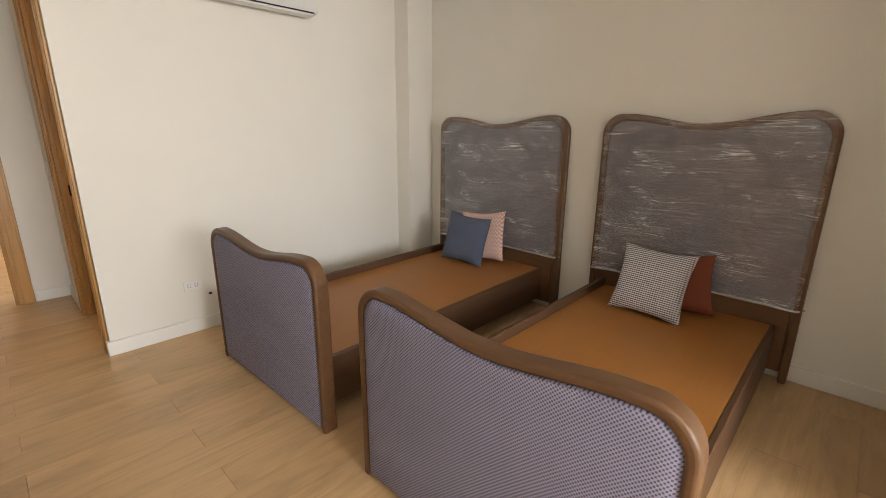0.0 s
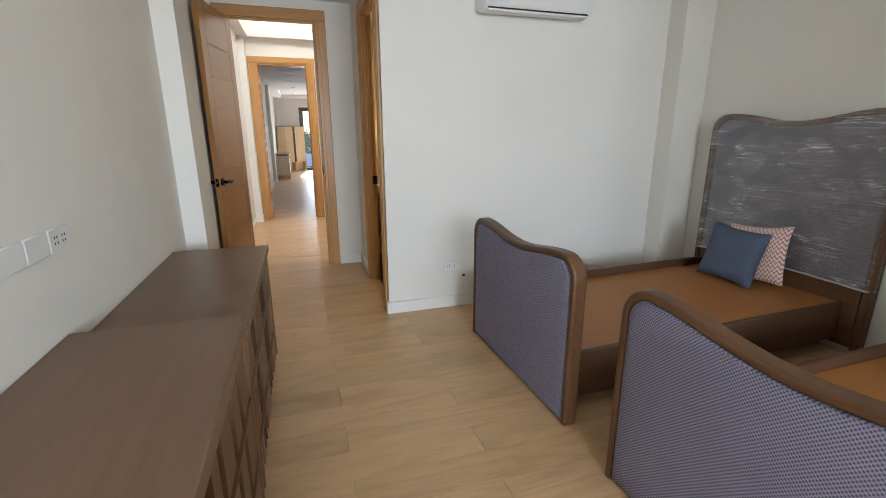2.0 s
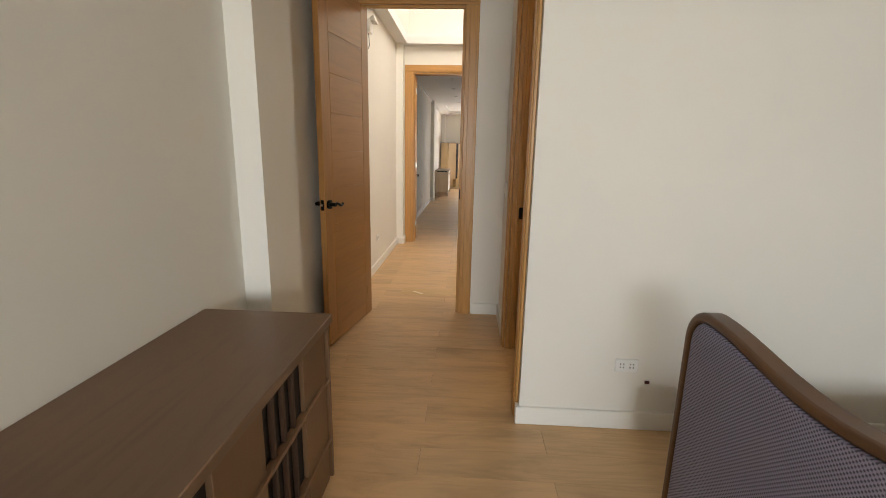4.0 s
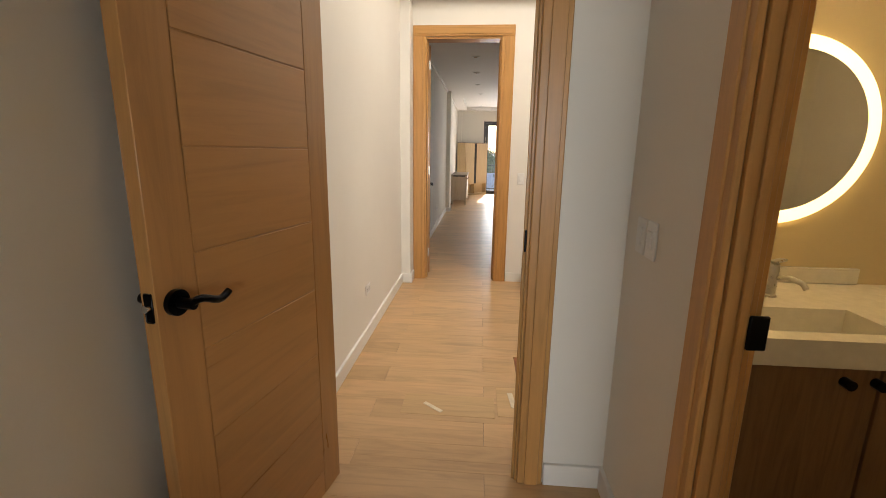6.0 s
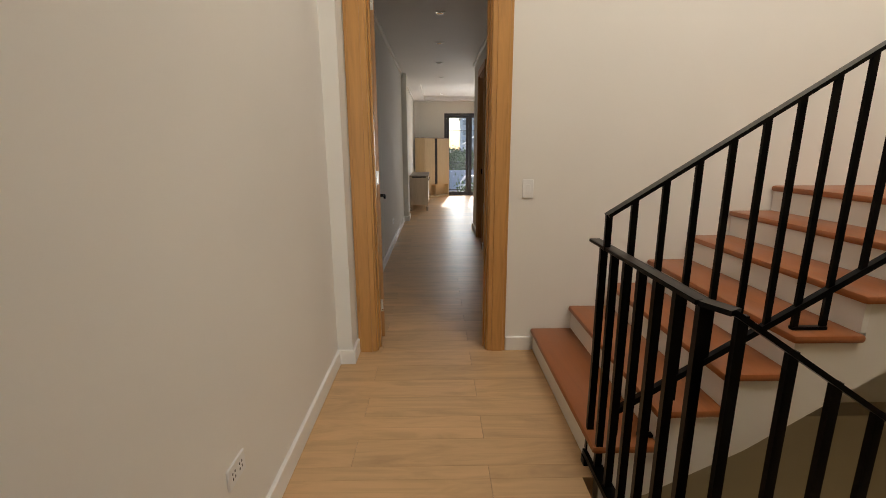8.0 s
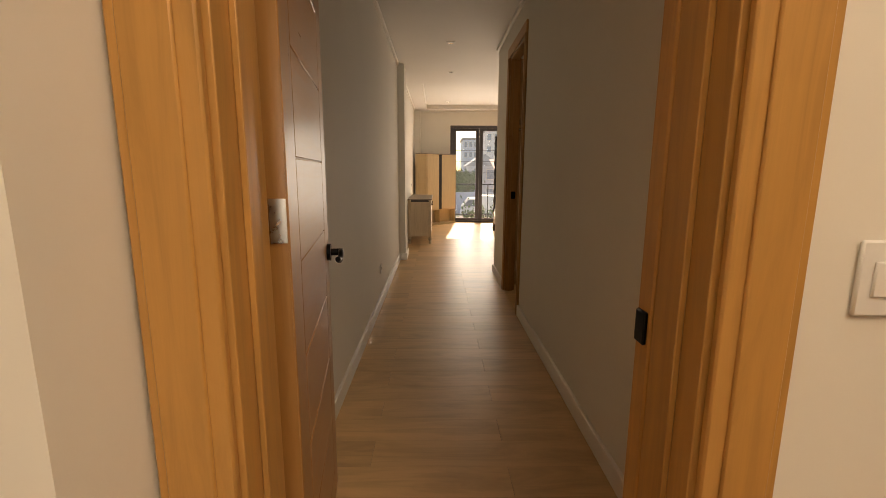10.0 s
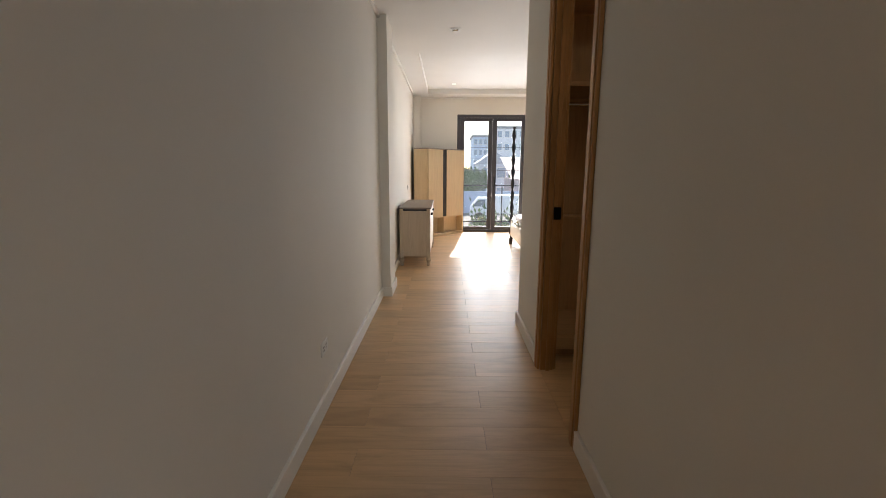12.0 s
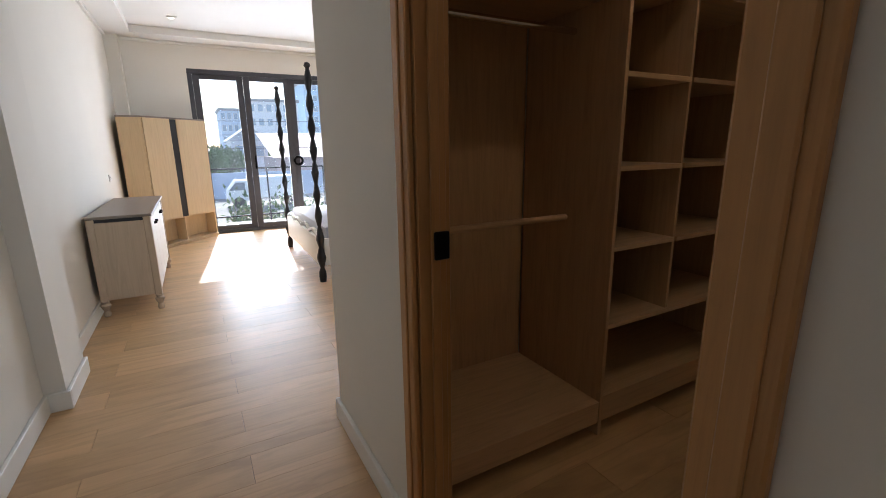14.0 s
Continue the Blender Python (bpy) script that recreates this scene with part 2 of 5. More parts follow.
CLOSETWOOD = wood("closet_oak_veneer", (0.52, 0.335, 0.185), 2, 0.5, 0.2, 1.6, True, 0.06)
# paler copy of the closet oak: light on boards and rail is in the colour
CLOSETLIT = wood("closet_oak_veneer_lit", (0.58, 0.385, 0.22), 0, 0.5, 0.2, 1.6, True, 0.06)
ASH = wood("pale_ash", (0.60, 0.455, 0.275), 2, 0.45, 0.12, 1.6, True, 0.05)
LIMED = wood("limed_wood", (0.56, 0.46, 0.345), 2, 0.5, 0.14, 1.6, True, 0.06)
GREYTOP = wood("grey_brown_top", (0.24, 0.205, 0.175), 1, 0.4, 0.12, 1.4, True, 0.05)
BLACKMETAL = plain("black_metal", (0.006, 0.006, 0.007), 0.30, 0.85)
BLACKPLASTIC = plain("black_leather", (0.015, 0.014, 0.015), 0.4)
ALU = plain("dark_aluminium", (0.075, 0.075, 0.085), 0.4, 0.3)
STEEL = plain("brushed_steel", (0.55, 0.52, 0.47), 0.28, 1.0)
CHROME = plain("chrome", (0.75, 0.74, 0.72), 0.12, 1.0)
WHITEPLASTIC = plain("white_plastic", (0.80, 0.79, 0.76), 0.35, 0, 30, 0.02)
STONE = plain("white_quartz", (0.76, 0.71, 0.60), 0.22, 0, 25, 0.05)
CERAMIC = plain("white_ceramic", (0.82, 0.80, 0.74), 0.1, 0, 10, 0.02)
VANITY = wood("vanity_walnut", (0.27, 0.15, 0.07), 2, 0.45, 0.3, 1.6, True, 0.06)
FABRIC = weave("grey_mauve_upholstery", (0.34, 0.325, 0.45), (0.030, 0.028, 0.048), 0.0130)
FABRIC_FINE = weave("grey_headboard_cloth", (0.20, 0.185, 0.20), (0.115, 0.108, 0.12), 0.007, (1, 2), 0.85, 0.3)
BLUECLOTH = weave("slate_blue_linen", (0.115, 0.14, 0.20), (0.055, 0.07, 0.11), 0.004, (0, 2), 0.9, 0.3)
CORAL = rows_cloth("coral_chevron_cloth", (0.80, 0.72, 0.66), (0.60, 0.20, 0.13), 0.026, 0.034, 2.0)
HOUND = rows_cloth("houndstooth_cloth", (0.66, 0.65, 0.65), (0.025, 0.028, 0.042), 0.0125, 0.0125, 0.0)
RUST = weave("rust_velvet", (0.22, 0.045, 0.018), (0.13, 0.03, 0.012), 0.004, (0, 2), 0.8, 0.2)
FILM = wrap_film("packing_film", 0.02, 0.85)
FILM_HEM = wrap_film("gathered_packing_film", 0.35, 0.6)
GLASS = glass("window_glass", (0.96, 0.98, 0.98), 0.0, 0.012)
MIRROR = plain("mirror_silver", (0.85, 0.85, 0.84), 0.02, 1.0, 5, 0.01)
LED = glow("led_ring", (1.0, 0.72, 0.30), 1.45)
LAMPGLOW = glow("lamp_glow", (1.0, 0.86, 0.66), 3.0)
DARKTILE = plain("dark_floor_tile", (0.045, 0.042, 0.042), 0.4)

# ---- mesh helpers ----


def bm_box(bm, x0, x1, y0, y1, z0, z1, bev=0.0):
    r = bmesh.ops.create_cube(bm, size=1)
    vs = r["verts"]
    bmesh.ops.scale(bm, vec=(x1 - x0, y1 - y0, z1 - z0), verts=vs)
    bmesh.ops.translate(bm, vec=((x0 + x1) / 2, (y0 + y1) / 2, (z0 + z1) / 2), verts=vs)
    if bev > 0:
        es = list({e for v in vs for e in v.link_edges})
        bmesh.ops.bevel(bm, geom=es, offset=bev, segments=1 if bev < 0.006 else 2, affect="EDGES", profile=0.5)
    return vs


def bm_cyl(bm, r, depth, m, segs=20, r2=None):
    v = bmesh.ops.create_cone(bm, cap_ends=True, segments=segs, radius1=r, radius2=r if r2 is None else r2, depth=depth)["verts"]
    bmesh.ops.transform(bm, matrix=m, verts=v)
    return v


def bm_lathe(bm, profile, segs=20, m=None):
    """Turn (radius, z) pairs about the z axis."""
    rings = []
    for r, z in profile:
        rings.append([bm.verts.new((r * math.cos(a), r * math.sin(a), z)) for a in (2 * math.pi * k / segs for k in range(segs))])
    for a, b in zip(rings, rings[1:]):
        for k in range(segs):
            bm.faces.new((a[k], a[(k + 1) % segs], b[(k + 1) % segs], b[k]))
    bm.faces.new(list(reversed(rings[0])))
    bm.faces.new(rings[-1])
    if m is not None:
        bmesh.ops.transform(bm, matrix=m, verts=[v for ring in rings for v in ring])


def bm_prism(bm, pts, axis, d0, d1, bev=0.0):
    """Sweep a closed outline of 2D points along an axis from d0 to d1."""
    def place(p, d):
        return {"x": (d, p[0], p[1]), "y": (p[0], d, p[1]), "z": (p[0], p[1], d)}[axis]
    a = [bm.verts.new(place(p, d0)) for p in pts]
    b = [bm.verts.new(place(p, d1)) for p in pts]
    n = len(pts)
    faces = [bm.faces.new(a), bm.faces.new(list(reversed(b)))]
    for k in range(n):
        faces.append(bm.faces.new((a[k], b[k], b[(k + 1) % n], a[(k + 1) % n])))
    bmesh.ops.recalc_face_normals(bm, faces=faces)
    if bev > 0:
        rim = list({e for f in faces[:2] for e in f.edges})
        bmesh.ops.bevel(bm, geom=rim, offset=bev, segments=3, affect="EDGES", profile=0.5)


def bm_tube(bm, path, r, segs=8):
    """A round bar along a list of points."""
    path = [Vector(p) for p in path]
    rings = []
    for k, p in enumerate(path):
        d = (path[min(k + 1, len(path) - 1)] - path[max(k - 1, 0)]).normalized()
        q = d.to_track_quat("Z", "Y")
        rings.append([bm.verts.new(p + q @ Vector((r * math.cos(a), r * math.sin(a), 0))) for a in (2 * math.pi * j / segs for j in range(segs))])
    for a, b in zip(rings, rings[1:]):
        for j in range(segs):
            bm.faces.new((a[j], a[(j + 1) % segs], b[(j + 1) % segs], b[j]))
    bm.faces.new(list(reversed(rings[0])))
    bm.faces.new(rings[-1])


def bm_bar(bm, p, q, w, h, up=(0, 0, 1)):
    """A flat bar from p to q, w across and h along up."""
    p, q, up = Vector(p), Vector(q), Vector(up)
    d = (q - p).normalized()
    side = d.cross(up).normalized()
    top = side.cross(d).normalized()
    vs = []
    for c in (p, q):
        for a, b in ((-1, -1), (1, -1), (1, 1), (-1, 1)):
            vs.append(bm.verts.new(c + side * (a * w / 2) + top * (b * h / 2)))
    fs = [(0, 1, 2, 3), (7, 6, 5, 4)] + [(k, k + 4, (k + 1) % 4 + 4, (k + 1) % 4) for k in range(4)]
    faces = [bm.faces.new([vs[k] for k in f]) for f in fs]
    bmesh.ops.recalc_face_normals(bm, faces=faces)


def mesh_of(name, bm, material, smooth=False):
    bmesh.ops.recalc_face_normals(bm, faces=bm.faces)
    me = bpy.data.meshes.new(name)
    bm.to_mesh(me)
    bm.free()
    me.materials.append(material)
    if smooth:
        for p in me.polygons:
            p.use_smooth = True
        me.set_sharp_from_angle(angle=radians(40))
    return me


def part(name, bm, material, parent, label="", smooth=False):
    ob = new(name, mesh_of(name, bm, material, smooth))
    ob.parent = parent
    if label:
        tagged(ob, label)
    return ob


def thing(name, m, label, category, group=""):
    ob = new(name)
    ob.empty_display_size = 0.1
    ob.matrix_world = m
    return tagged(ob, label, category, group)


def solo(name, bm, material, label, category, kind="", smooth=False, group=""):
    return tagged(new(name, mesh_of(name, bm, material, smooth)), label, category, group, kind)


def structure(name, boxes, material, label, category="wall", bev=0.0):
    bm = bmesh.new()
    for b in boxes:
        bm_box(bm, *b, bev)
    return solo(name, bm, material, label, category, "structure")


def box_part(name, dims, material, parent, bev=0.0, label=""):
    bm = bmesh.new()
    bm_box(bm, *dims, bev)
    return part(name, bm, material, parent, label, bev > 0)

# ---- structure ----
structure("wall_west_bedroom", [(-1.07, -0.92, -3.35, 5.955, -0.1, 2.85)], WALL, "cream painted bedroom wall behind the desk")
structure("pilaster_bedroom", [(-0.92, -0.795, 4.14, 4.55, 0, 2.75)], WALL, "cream painted pilaster beside the bedroom door", "pilaster")
structure("wall_east_bedroom", [(3.20, 3.34, -3.35, 4.40, -0.1, 2.85)], WALL, "cream painted wall behind the headboards")
structure("wall_north_bedroom", [(0.55, 3.20, 4.28, 4.40, -0.1, 2.85)], WALL, "cream painted wall below the air conditioner")
structure("wall_south_bedroom", [(-0.92, -0.50, -3.35, -3.20, -0.1, 2.85), (1.70, 3.20, -3.35, -3.20, -0.1, 2.85),
                                 (-0.50, 1.70, -3.35, -3.20, -0.1, 0.90), (-0.50, 1.70, -3.35, -3.20, 2.60, 2.85)],
          WALL, "cream painted wall around the bedroom window")
# unseen block, added to keep window light off the right side
structure("shade_block_bedroom", [(1.98, 3.20, -3.20, 0.50, -0.1, 2.75)], WALL, "unseen cream wall block added to shade the bedroom corner")
structure("pilaster_corner_bedroom", [(2.90, 3.20, 4.10, 4.28, 0, 2.75)], WALL, "cream painted corner column of the bedroom", "pilaster")
structure("ceiling_bedroom", [(-1.07, 3.34, -3.35, 4.28, 2.75, 2.85)], CEIL, "white painted bedroom ceiling", "ceiling")
structure("ceiling_entry", [(-1.07, 0.43, 4.28, 5.86, 2.66, 2.85)], CEIL, "white painted lowered ceiling inside the bedroom door", "ceiling")
structure("wall_bathroom_door", [(0.43, 0.55, 4.28, 4.31, -0.1, 2.85), (0.43, 0.50, 4.31, 4.42, -0.1, 2.85), (0.43, 0.50, 5.20, 6.15, -0.1, 2.85), (0.43, 0.55, 6.15, 6.27, -0.1, 2.85), (0.43, 0.50, 4.42, 5.20, 2.42, 2.85)],
          WALL, "cream painted wall around the bathroom doorway")
DOOR_L, DOOR_R, DOOR_H = -0.705, 0.070, 2.475
BED_L, BED_R = -0.740, 0.088
structure("wall_bedroom_door", [(-1.07, BED_L, 5.86, 5.888, -0.1, 2.95), (BED_R, 0.43, 5.86, 5.888, -0.1, 2.95), (BED_L, BED_R, 5.86, 5.888, DOOR_H, 2.95)],
          WALL, "cream painted wall around the bedroom door")
structure("wall_mirror_bathroom", [(0.55, 3.25, 6.15, 6.27, -3.2, 3.5), (0.55, 0.70, 6.15, 6.27, 3.5, 5.6), (2.50, 3.25, 6.15, 6.27, 3.5, 5.6), (0.70, 2.50, 6.15, 6.27, 5.0, 5.6)],
          paint("bathroom_paint", (0.66, 0.53, 0.31), 0.6), "warm beige wall behind the round mirror")
structure("wall_east_bathroom", [(2.30, 2.42, 4.40, 6.15, -0.1, 2.60)], WALL, "beige painted bathroom end wall")
structure("ceiling_bathroom", [(0.50, 2.42, 4.40, 6.15, 2.50, 2.60), (0.50, 0.55, 4.31, 4.40, 2.50, 2.60)], CEIL, "white painted bathroom ceiling", "ceiling")
structure("floor_threshold", [(0.43, 0.50, 4.42, 5.20, -0.10, 0.002)], OAK, "oak threshold strip in the bathroom doorway", "floor")
structure("floor_bathroom", [(0.50, 2.42, 4.40, 6.15, -0.10, 0.0), (0.50, 0.55, 4.31, 4.40, -0.10, 0.0)], DARKTILE, "dark grey tiled bathroom floor", "floor")

structure("wall_west_hall", [(-1.07, -0.92, 5.955, 8.88, -0.1, 2.95)], WALL, "cream painted hall wall")
structure("pilaster_hall", [(-0.92, -0.825, 8.70, 8.88, 0, 2.83)], WALL, "cream painted corner pilaster in the hall", "pilaster")
structure("wall_north_hall", [(-1.07, DOOR_L, 8.88, 9.045, -3.2, 5.6), (DOOR_R, 3.25, 8.88, 9.045, -3.2, 5.6), (DOOR_L, DOOR_R, 8.88, 9.045, DOOR_H, 5.6),
                              (DOOR_L, DOOR_R, 8.88, 9.045, -3.2, -0.17)], WALL, "cream painted wall beside the staircase")
structure("wall_east_stairwell", [(3.10, 3.25, 6.27, 8.88, -3.2, 5.6)], WALL, "cream painted end wall of the stairwell")
structure("wall_west_upper", [(-0.92, -0.77, 6.0, 8.88, 2.95, 5.6)], WALL, "cream painted upper wall of the stairwell")
structure("wall_south_upper", [(-0.77, 0.55, 6.0, 6.15, 2.95, 5.6)], WALL, "cream painted upper wall over the bedroom door")
structure("ceiling_hall", [(-0.92, -0.77, 5.888, 8.88, 2.83, 2.95), (-0.77, 0.43, 8.74, 8.88, 2.83, 2.95), (-0.77, 0.43, 5.888, 6.15, 2.83, 2.95)],
          CEIL, "white ceiling border round the open stairwell", "ceiling")
structure("ceiling_stairwell", [(-0.92, -0.3, 6.0, 9.02, 5.5, 5.6), (2.3, 3.25, 6.0, 9.02, 5.5, 5.6), (-0.3, 2.3, 6.0, 6.5, 5.5, 5.6), (-0.3, 2.3, 8.5, 9.02, 5.5, 5.6)],
          CEIL, "white ceiling round the roof light", "ceiling")
structure("wall_under_hall", [(0.20, 0.33, 6.27, 8.88, -3.2, -0.17)], WALL, "cream painted wall under the hall floor")
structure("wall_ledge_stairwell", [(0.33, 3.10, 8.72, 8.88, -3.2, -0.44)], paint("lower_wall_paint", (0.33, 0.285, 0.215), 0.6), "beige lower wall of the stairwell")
structure("floor_lower", [(0.33, 3.10, 6.27, 8.88, -3.3, -3.2)], plain("lower_floor", (0.25, 0.18, 0.11), 0.5), "floor at the foot of the stairs", "floor")

structure("wall_west_corridor", [(-1.07, -0.905, 9.045, 19.40, -0.1, 3.0)], WALL, "cream painted corridor wall")
structure("pilaster_room", [(-0.905, -0.815, 14.50, 14.92, 0, 2.68)], WALL, "cream painted pilaster between corridor and room", "pilaster")
structure("pilaster_corner", [(-0.905, -0.76, 19.08, 19.25, 0, 2.68)], WALL, "cream painted corner pilaster", "pilaster")
CL0, CL1, CLH = 12.07, 12.85, 2.37
structure("wall_east_corridor", [(0.36, 0.445, 9.045, CL0, -0.1, 3.0), (0.36, 0.445, CL1, 13.73, -0.1, 3.0), (0.36, 0.445, CL0, CL1, CLH, 3.0)],
          WALL, "cream painted wall around the closet doorway")
structure("wall_south_room", [(0.445, 4.14, 13.60, 13.73, -0.1, 3.0)], WALL, "cream painted wall of the far room")
structure("wall_south_closet", [(0.445, 2.52, 11.28, 11.40, -0.1, 2.8)], WALL, "painted closet wall")
structure("wall_east_closet", [(2.40, 2.52, 11.40, 13.60, -0.1, 2.8)], WALL, "painted closet end wall")
structure("ceiling_closet", [(0.445, 2.40, 11.40, 13.60, 2.68, 2.8)], CEIL, "white closet ceiling", "ceiling")
structure("wall_east_room", [(4.0, 4.14, 13.73, 19.40, -0.1, 3.0)], WALL, "cream painted side wall of the far room")
SL0, SL1, SLH = -0.04, 2.72, 2.35
structure("wall_north_room", [(-0.905, SL0, 19.25, 19.40, -0.1, 3.0), (SL1, 4.0, 19.25, 19.40, -0.1, 3.0), (SL0, SL1, 19.25, 19.40, SLH, 3.0)],
          WALL, "cream painted wall around the sliding door")
structure("ceiling_corridor", [(-0.905, 0.36, 9.045, 13.73, 2.68, 2.8)], CEIL, "white corridor ceiling", "ceiling")
TX0, TX1, TY0, TY1 = -0.605, 3.60, 15.92, 18.87
structure("ceiling_room", [(-0.905, TX0, 13.73, 19.25, 2.68, 2.765), (TX1, 4.0, 13.73, 19.25, 2.68, 2.765), (TX0, TX1, 13.73, TY0, 2.68, 2.765),
                           (TX0, TX1, TY1, 19.25, 2.68, 2.765), (-0.905, 4.0, 13.73, 19.25, 2.765, 3.0)],
          CEIL, "white tray ceiling with a recessed middle", "ceiling")


def skirting(name, boxes):
    """Skirting boards with a small step at the top, 14 mm thick."""
    bm = bmesh.new()
    for x0, x1, y0, y1 in boxes:
        bm_box(bm, x0, x1, y0, y1, 0.001, 0.098, 0.003)
    return solo(name, bm, TRIM, "white painted skirting board along the wall", "skirting", "structure")


T = 0.019
skirting("baseboard_bedroom", [(-0.92, -0.92 + T, -3.20, 4.14), (-0.92, -0.795 + T, 4.14 - T, 4.14), (-0.795, -0.795 + T, 4.14, 4.55), (-0.92, -0.92 + T, 4.55, 5.86),
                               (0.43 - T, 2.90, 4.28 - T, 4.28), (2.90 - T, 2.90, 4.10, 4.28 - T), (2.90 - T, 3.20, 4.10 - T, 4.10), (0.43 - T, 0.43, 4.28, 4.31), (3.20 - T, 3.20, 0.50 + T, 4.10 - T), (1.98 - T, 3.20, 0.50, 0.50 + T), (1.98 - T, 1.98, -3.20 + T, 0.50), (0.43 - T, 0.43, 5.33, 5.86), (0.185, 0.43 - T, 5.86 - T, 5.86),
                               (-0.92 + T, 1.98 - T, -3.20, -3.20 + T)])
skirting("baseboard_hall", [(-0.92, -0.92 + T, 5.91, 8.70), (-0.92, -0.825 + T, 8.70 - T, 8.70), (-0.825, -0.825 + T, 8.70, 8.88), (0.185, 0.36, 8.88 - T, 8.88)])
skirting("baseboard_corridor", [(-0.905, -0.905 + T, 9.065, 14.50), (-0.905, -0.815 + T, 14.50 - T, 14.50), (-0.815, -0.815 + T, 14.50, 14.92), (-0.905, -0.905 + T, 14.92, 19.05),
                                (0.36 - T, 0.36, 9.065, 11.999), (0.36 - T, 0.36, 12.93, 13.73), (0.36 - T, 4.0, 13.73, 13.73 + T), (-0.76, SL0, 19.25 - T, 19.25)])
bm = bmesh.new()
for x0, x1, y0, y1 in ((-0.905, -0.875, 9.045, 14.50), (0.33, 0.36, 9.045, 13.73), (-0.905, -0.875, 14.92, 19.05), (-0.875, 3.97, 19.22, 19.25)):
    bm_box(bm, x0, x1, y0, y1, 2.645, 2.679, 0.006)
solo("cornice", bm, TRIM, "slim white cornice under the corridor ceiling", "cornice", "structure")


# ---- doors and casings ----
def casing_x(name, x0, x1, yf, y_other, h, label, w=0.112):
    """Casing and jamb of a doorway in a wall across y: faces at yf (near) and y_other (far)."""
    th = thing(name, pose((x0 + x1) / 2, yf, 0), label, "door frame")
    for yy, s in ((yf, -1), (y_other, 1)):
        d = abs(yy - yf)
        lo, hi = (d, d + 0.018) if s > 0 else (-0.018, 0)
        hw = (x1 - x0) / 2
        for sx in (-1, 1):
            bm = bmesh.new()
            a, b = sorted((sx * (hw - 0.012), sx * (hw + w)))
            bm_box(bm, a, b, lo, hi, 0.0, h + 0.0, 0.004)
            a, b = sorted((sx * (hw + 0.018), sx * (hw + w - 0.018)))
            bm_box(bm, a, b, lo - (0.006 if s < 0 else 0), hi + (0.006 if s > 0 else 0), 0.0, h - 0.002, 0.003)
            part("casing", bm, CASING, th, "", True)
        bm = bmesh.new()
        bm_box(bm, -hw - w, hw + w, lo, hi, h, h + 0.10, 0.004)
        bm_box(bm, -hw - w + 0.018, hw + w - 0.018, lo - (0.006 if s < 0 else 0), hi + (0.006 if s > 0 else 0), h + 0.018, h + 0.082, 0.003)
        part("head_casing", bm, CASING_H, th, "", True)
    depth = y_other - yf
    hw = (x1 - x0) / 2
    for sx in (-1, 1):
        bm = bmesh.new()
        a, b = sorted((sx * (hw - 0.022), sx * hw))
        bm_box(bm, a, b, 0.001, depth - 0.001, 0, h, 0.002)
        a, b = sorted((sx * (hw - 0.034), sx * (hw - 0.022)))
        bm_box(bm, a, b, depth * 0.35, depth * 0.62, 0, h - 0.022, 0.002)
        part("jamb", bm, CASING, th, "", True)
    bm = bmesh.new()
    bm_box(bm, -hw + 0.022, hw - 0.022, 0.001, depth - 0.001, h - 0.022, h, 0.002)
    part("head_jamb", bm, CASING_H, th, "", True)
    return th


def casing_y(name, y0, y1, xf, x_other, h, label, w=0.10, wood_mat=CASING):
    """The same for a doorway in a wall across x."""
    th = thing(name, pose(xf, (y0 + y1) / 2, 0), label, "door frame")
    hw, depth = (y1 - y0) / 2, x_other - xf
    for lo, hi in ((-0.018, 0), (depth, depth + 0.018)):
        for sy in (-1, 1):
            bm = bmesh.new()
            a, b = sorted((sy * (hw - 0.012), sy * (hw + w)))
            bm_box(bm, lo, hi, a, b, 0, h, 0.004)
            a, b = sorted((sy * (hw + 0.018), sy * (hw + w - 0.018)))
            bm_box(bm, lo - (0.006 if lo < 0 else 0), hi + (0.006 if lo > 0 else 0), a, b, 0, h - 0.002, 0.003)
            part("casing", bm, wood_mat, th, "", True)
        bm = bmesh.new()
        bm_box(bm, lo, hi, -hw - w, hw + w, h, h + 0.09, 0.004)
        part("head_casing", bm, wood_mat, th, "", True)
    for sy in (-1, 1):
        bm = bmesh.new()
        a, b = sorted((sy * (hw - 0.022), sy * hw))
        bm_box(bm, 0.001, depth - 0.001, a, b, 0, h, 0.002)
        a, b = sorted((sy * (hw - 0.034), sy * (hw - 0.022)))
        bm_box(bm, depth * 0.4, depth * 0.7, a, b, 0, h - 0.022, 0.002)
        part("jamb", bm, wood_mat, th, "", True)
    bm = bmesh.new()
    bm_box(bm, 0.001, depth - 0.001, -hw + 0.022, hw - 0.022, h - 0.022, h, 0.002)
    part("head_jamb", bm, wood_mat, th, "", True)
    return th


frame_1 = casing_x("door_frame_1", BED_L, BED_R, 5.86, 5.888, DOOR_H, "honey oak casing round the bedroom doorway", 0.092)
frame_2 = casing_x("door_frame_2", DOOR_L, DOOR_R, 8.88, 9.045, DOOR_H, "honey oak casing round the corridor doorway")
frame_b = casing_y("door_frame_3", 4.42, 5.20, 0.43, 0.50, 2.42, "honey oak casing round the bathroom doorway")
frame_c = casing_y("door_frame_4", CL0, CL1, 0.36, 0.445, CLH, "dark oak casing round the open closet doorway", 0.07, DARKCASING)


def strike(parent, dims, label="black strike plate"):
    bm = bmesh.new()
    bm_box(bm, *dims, 0.003)
    part("strike_plate", bm, BLACKMETAL, parent, label, True)


strike(frame_1, (0.3835, 0.3925, 0.000, 0.027, 1.00, 1.085))
bm = bmesh.new()
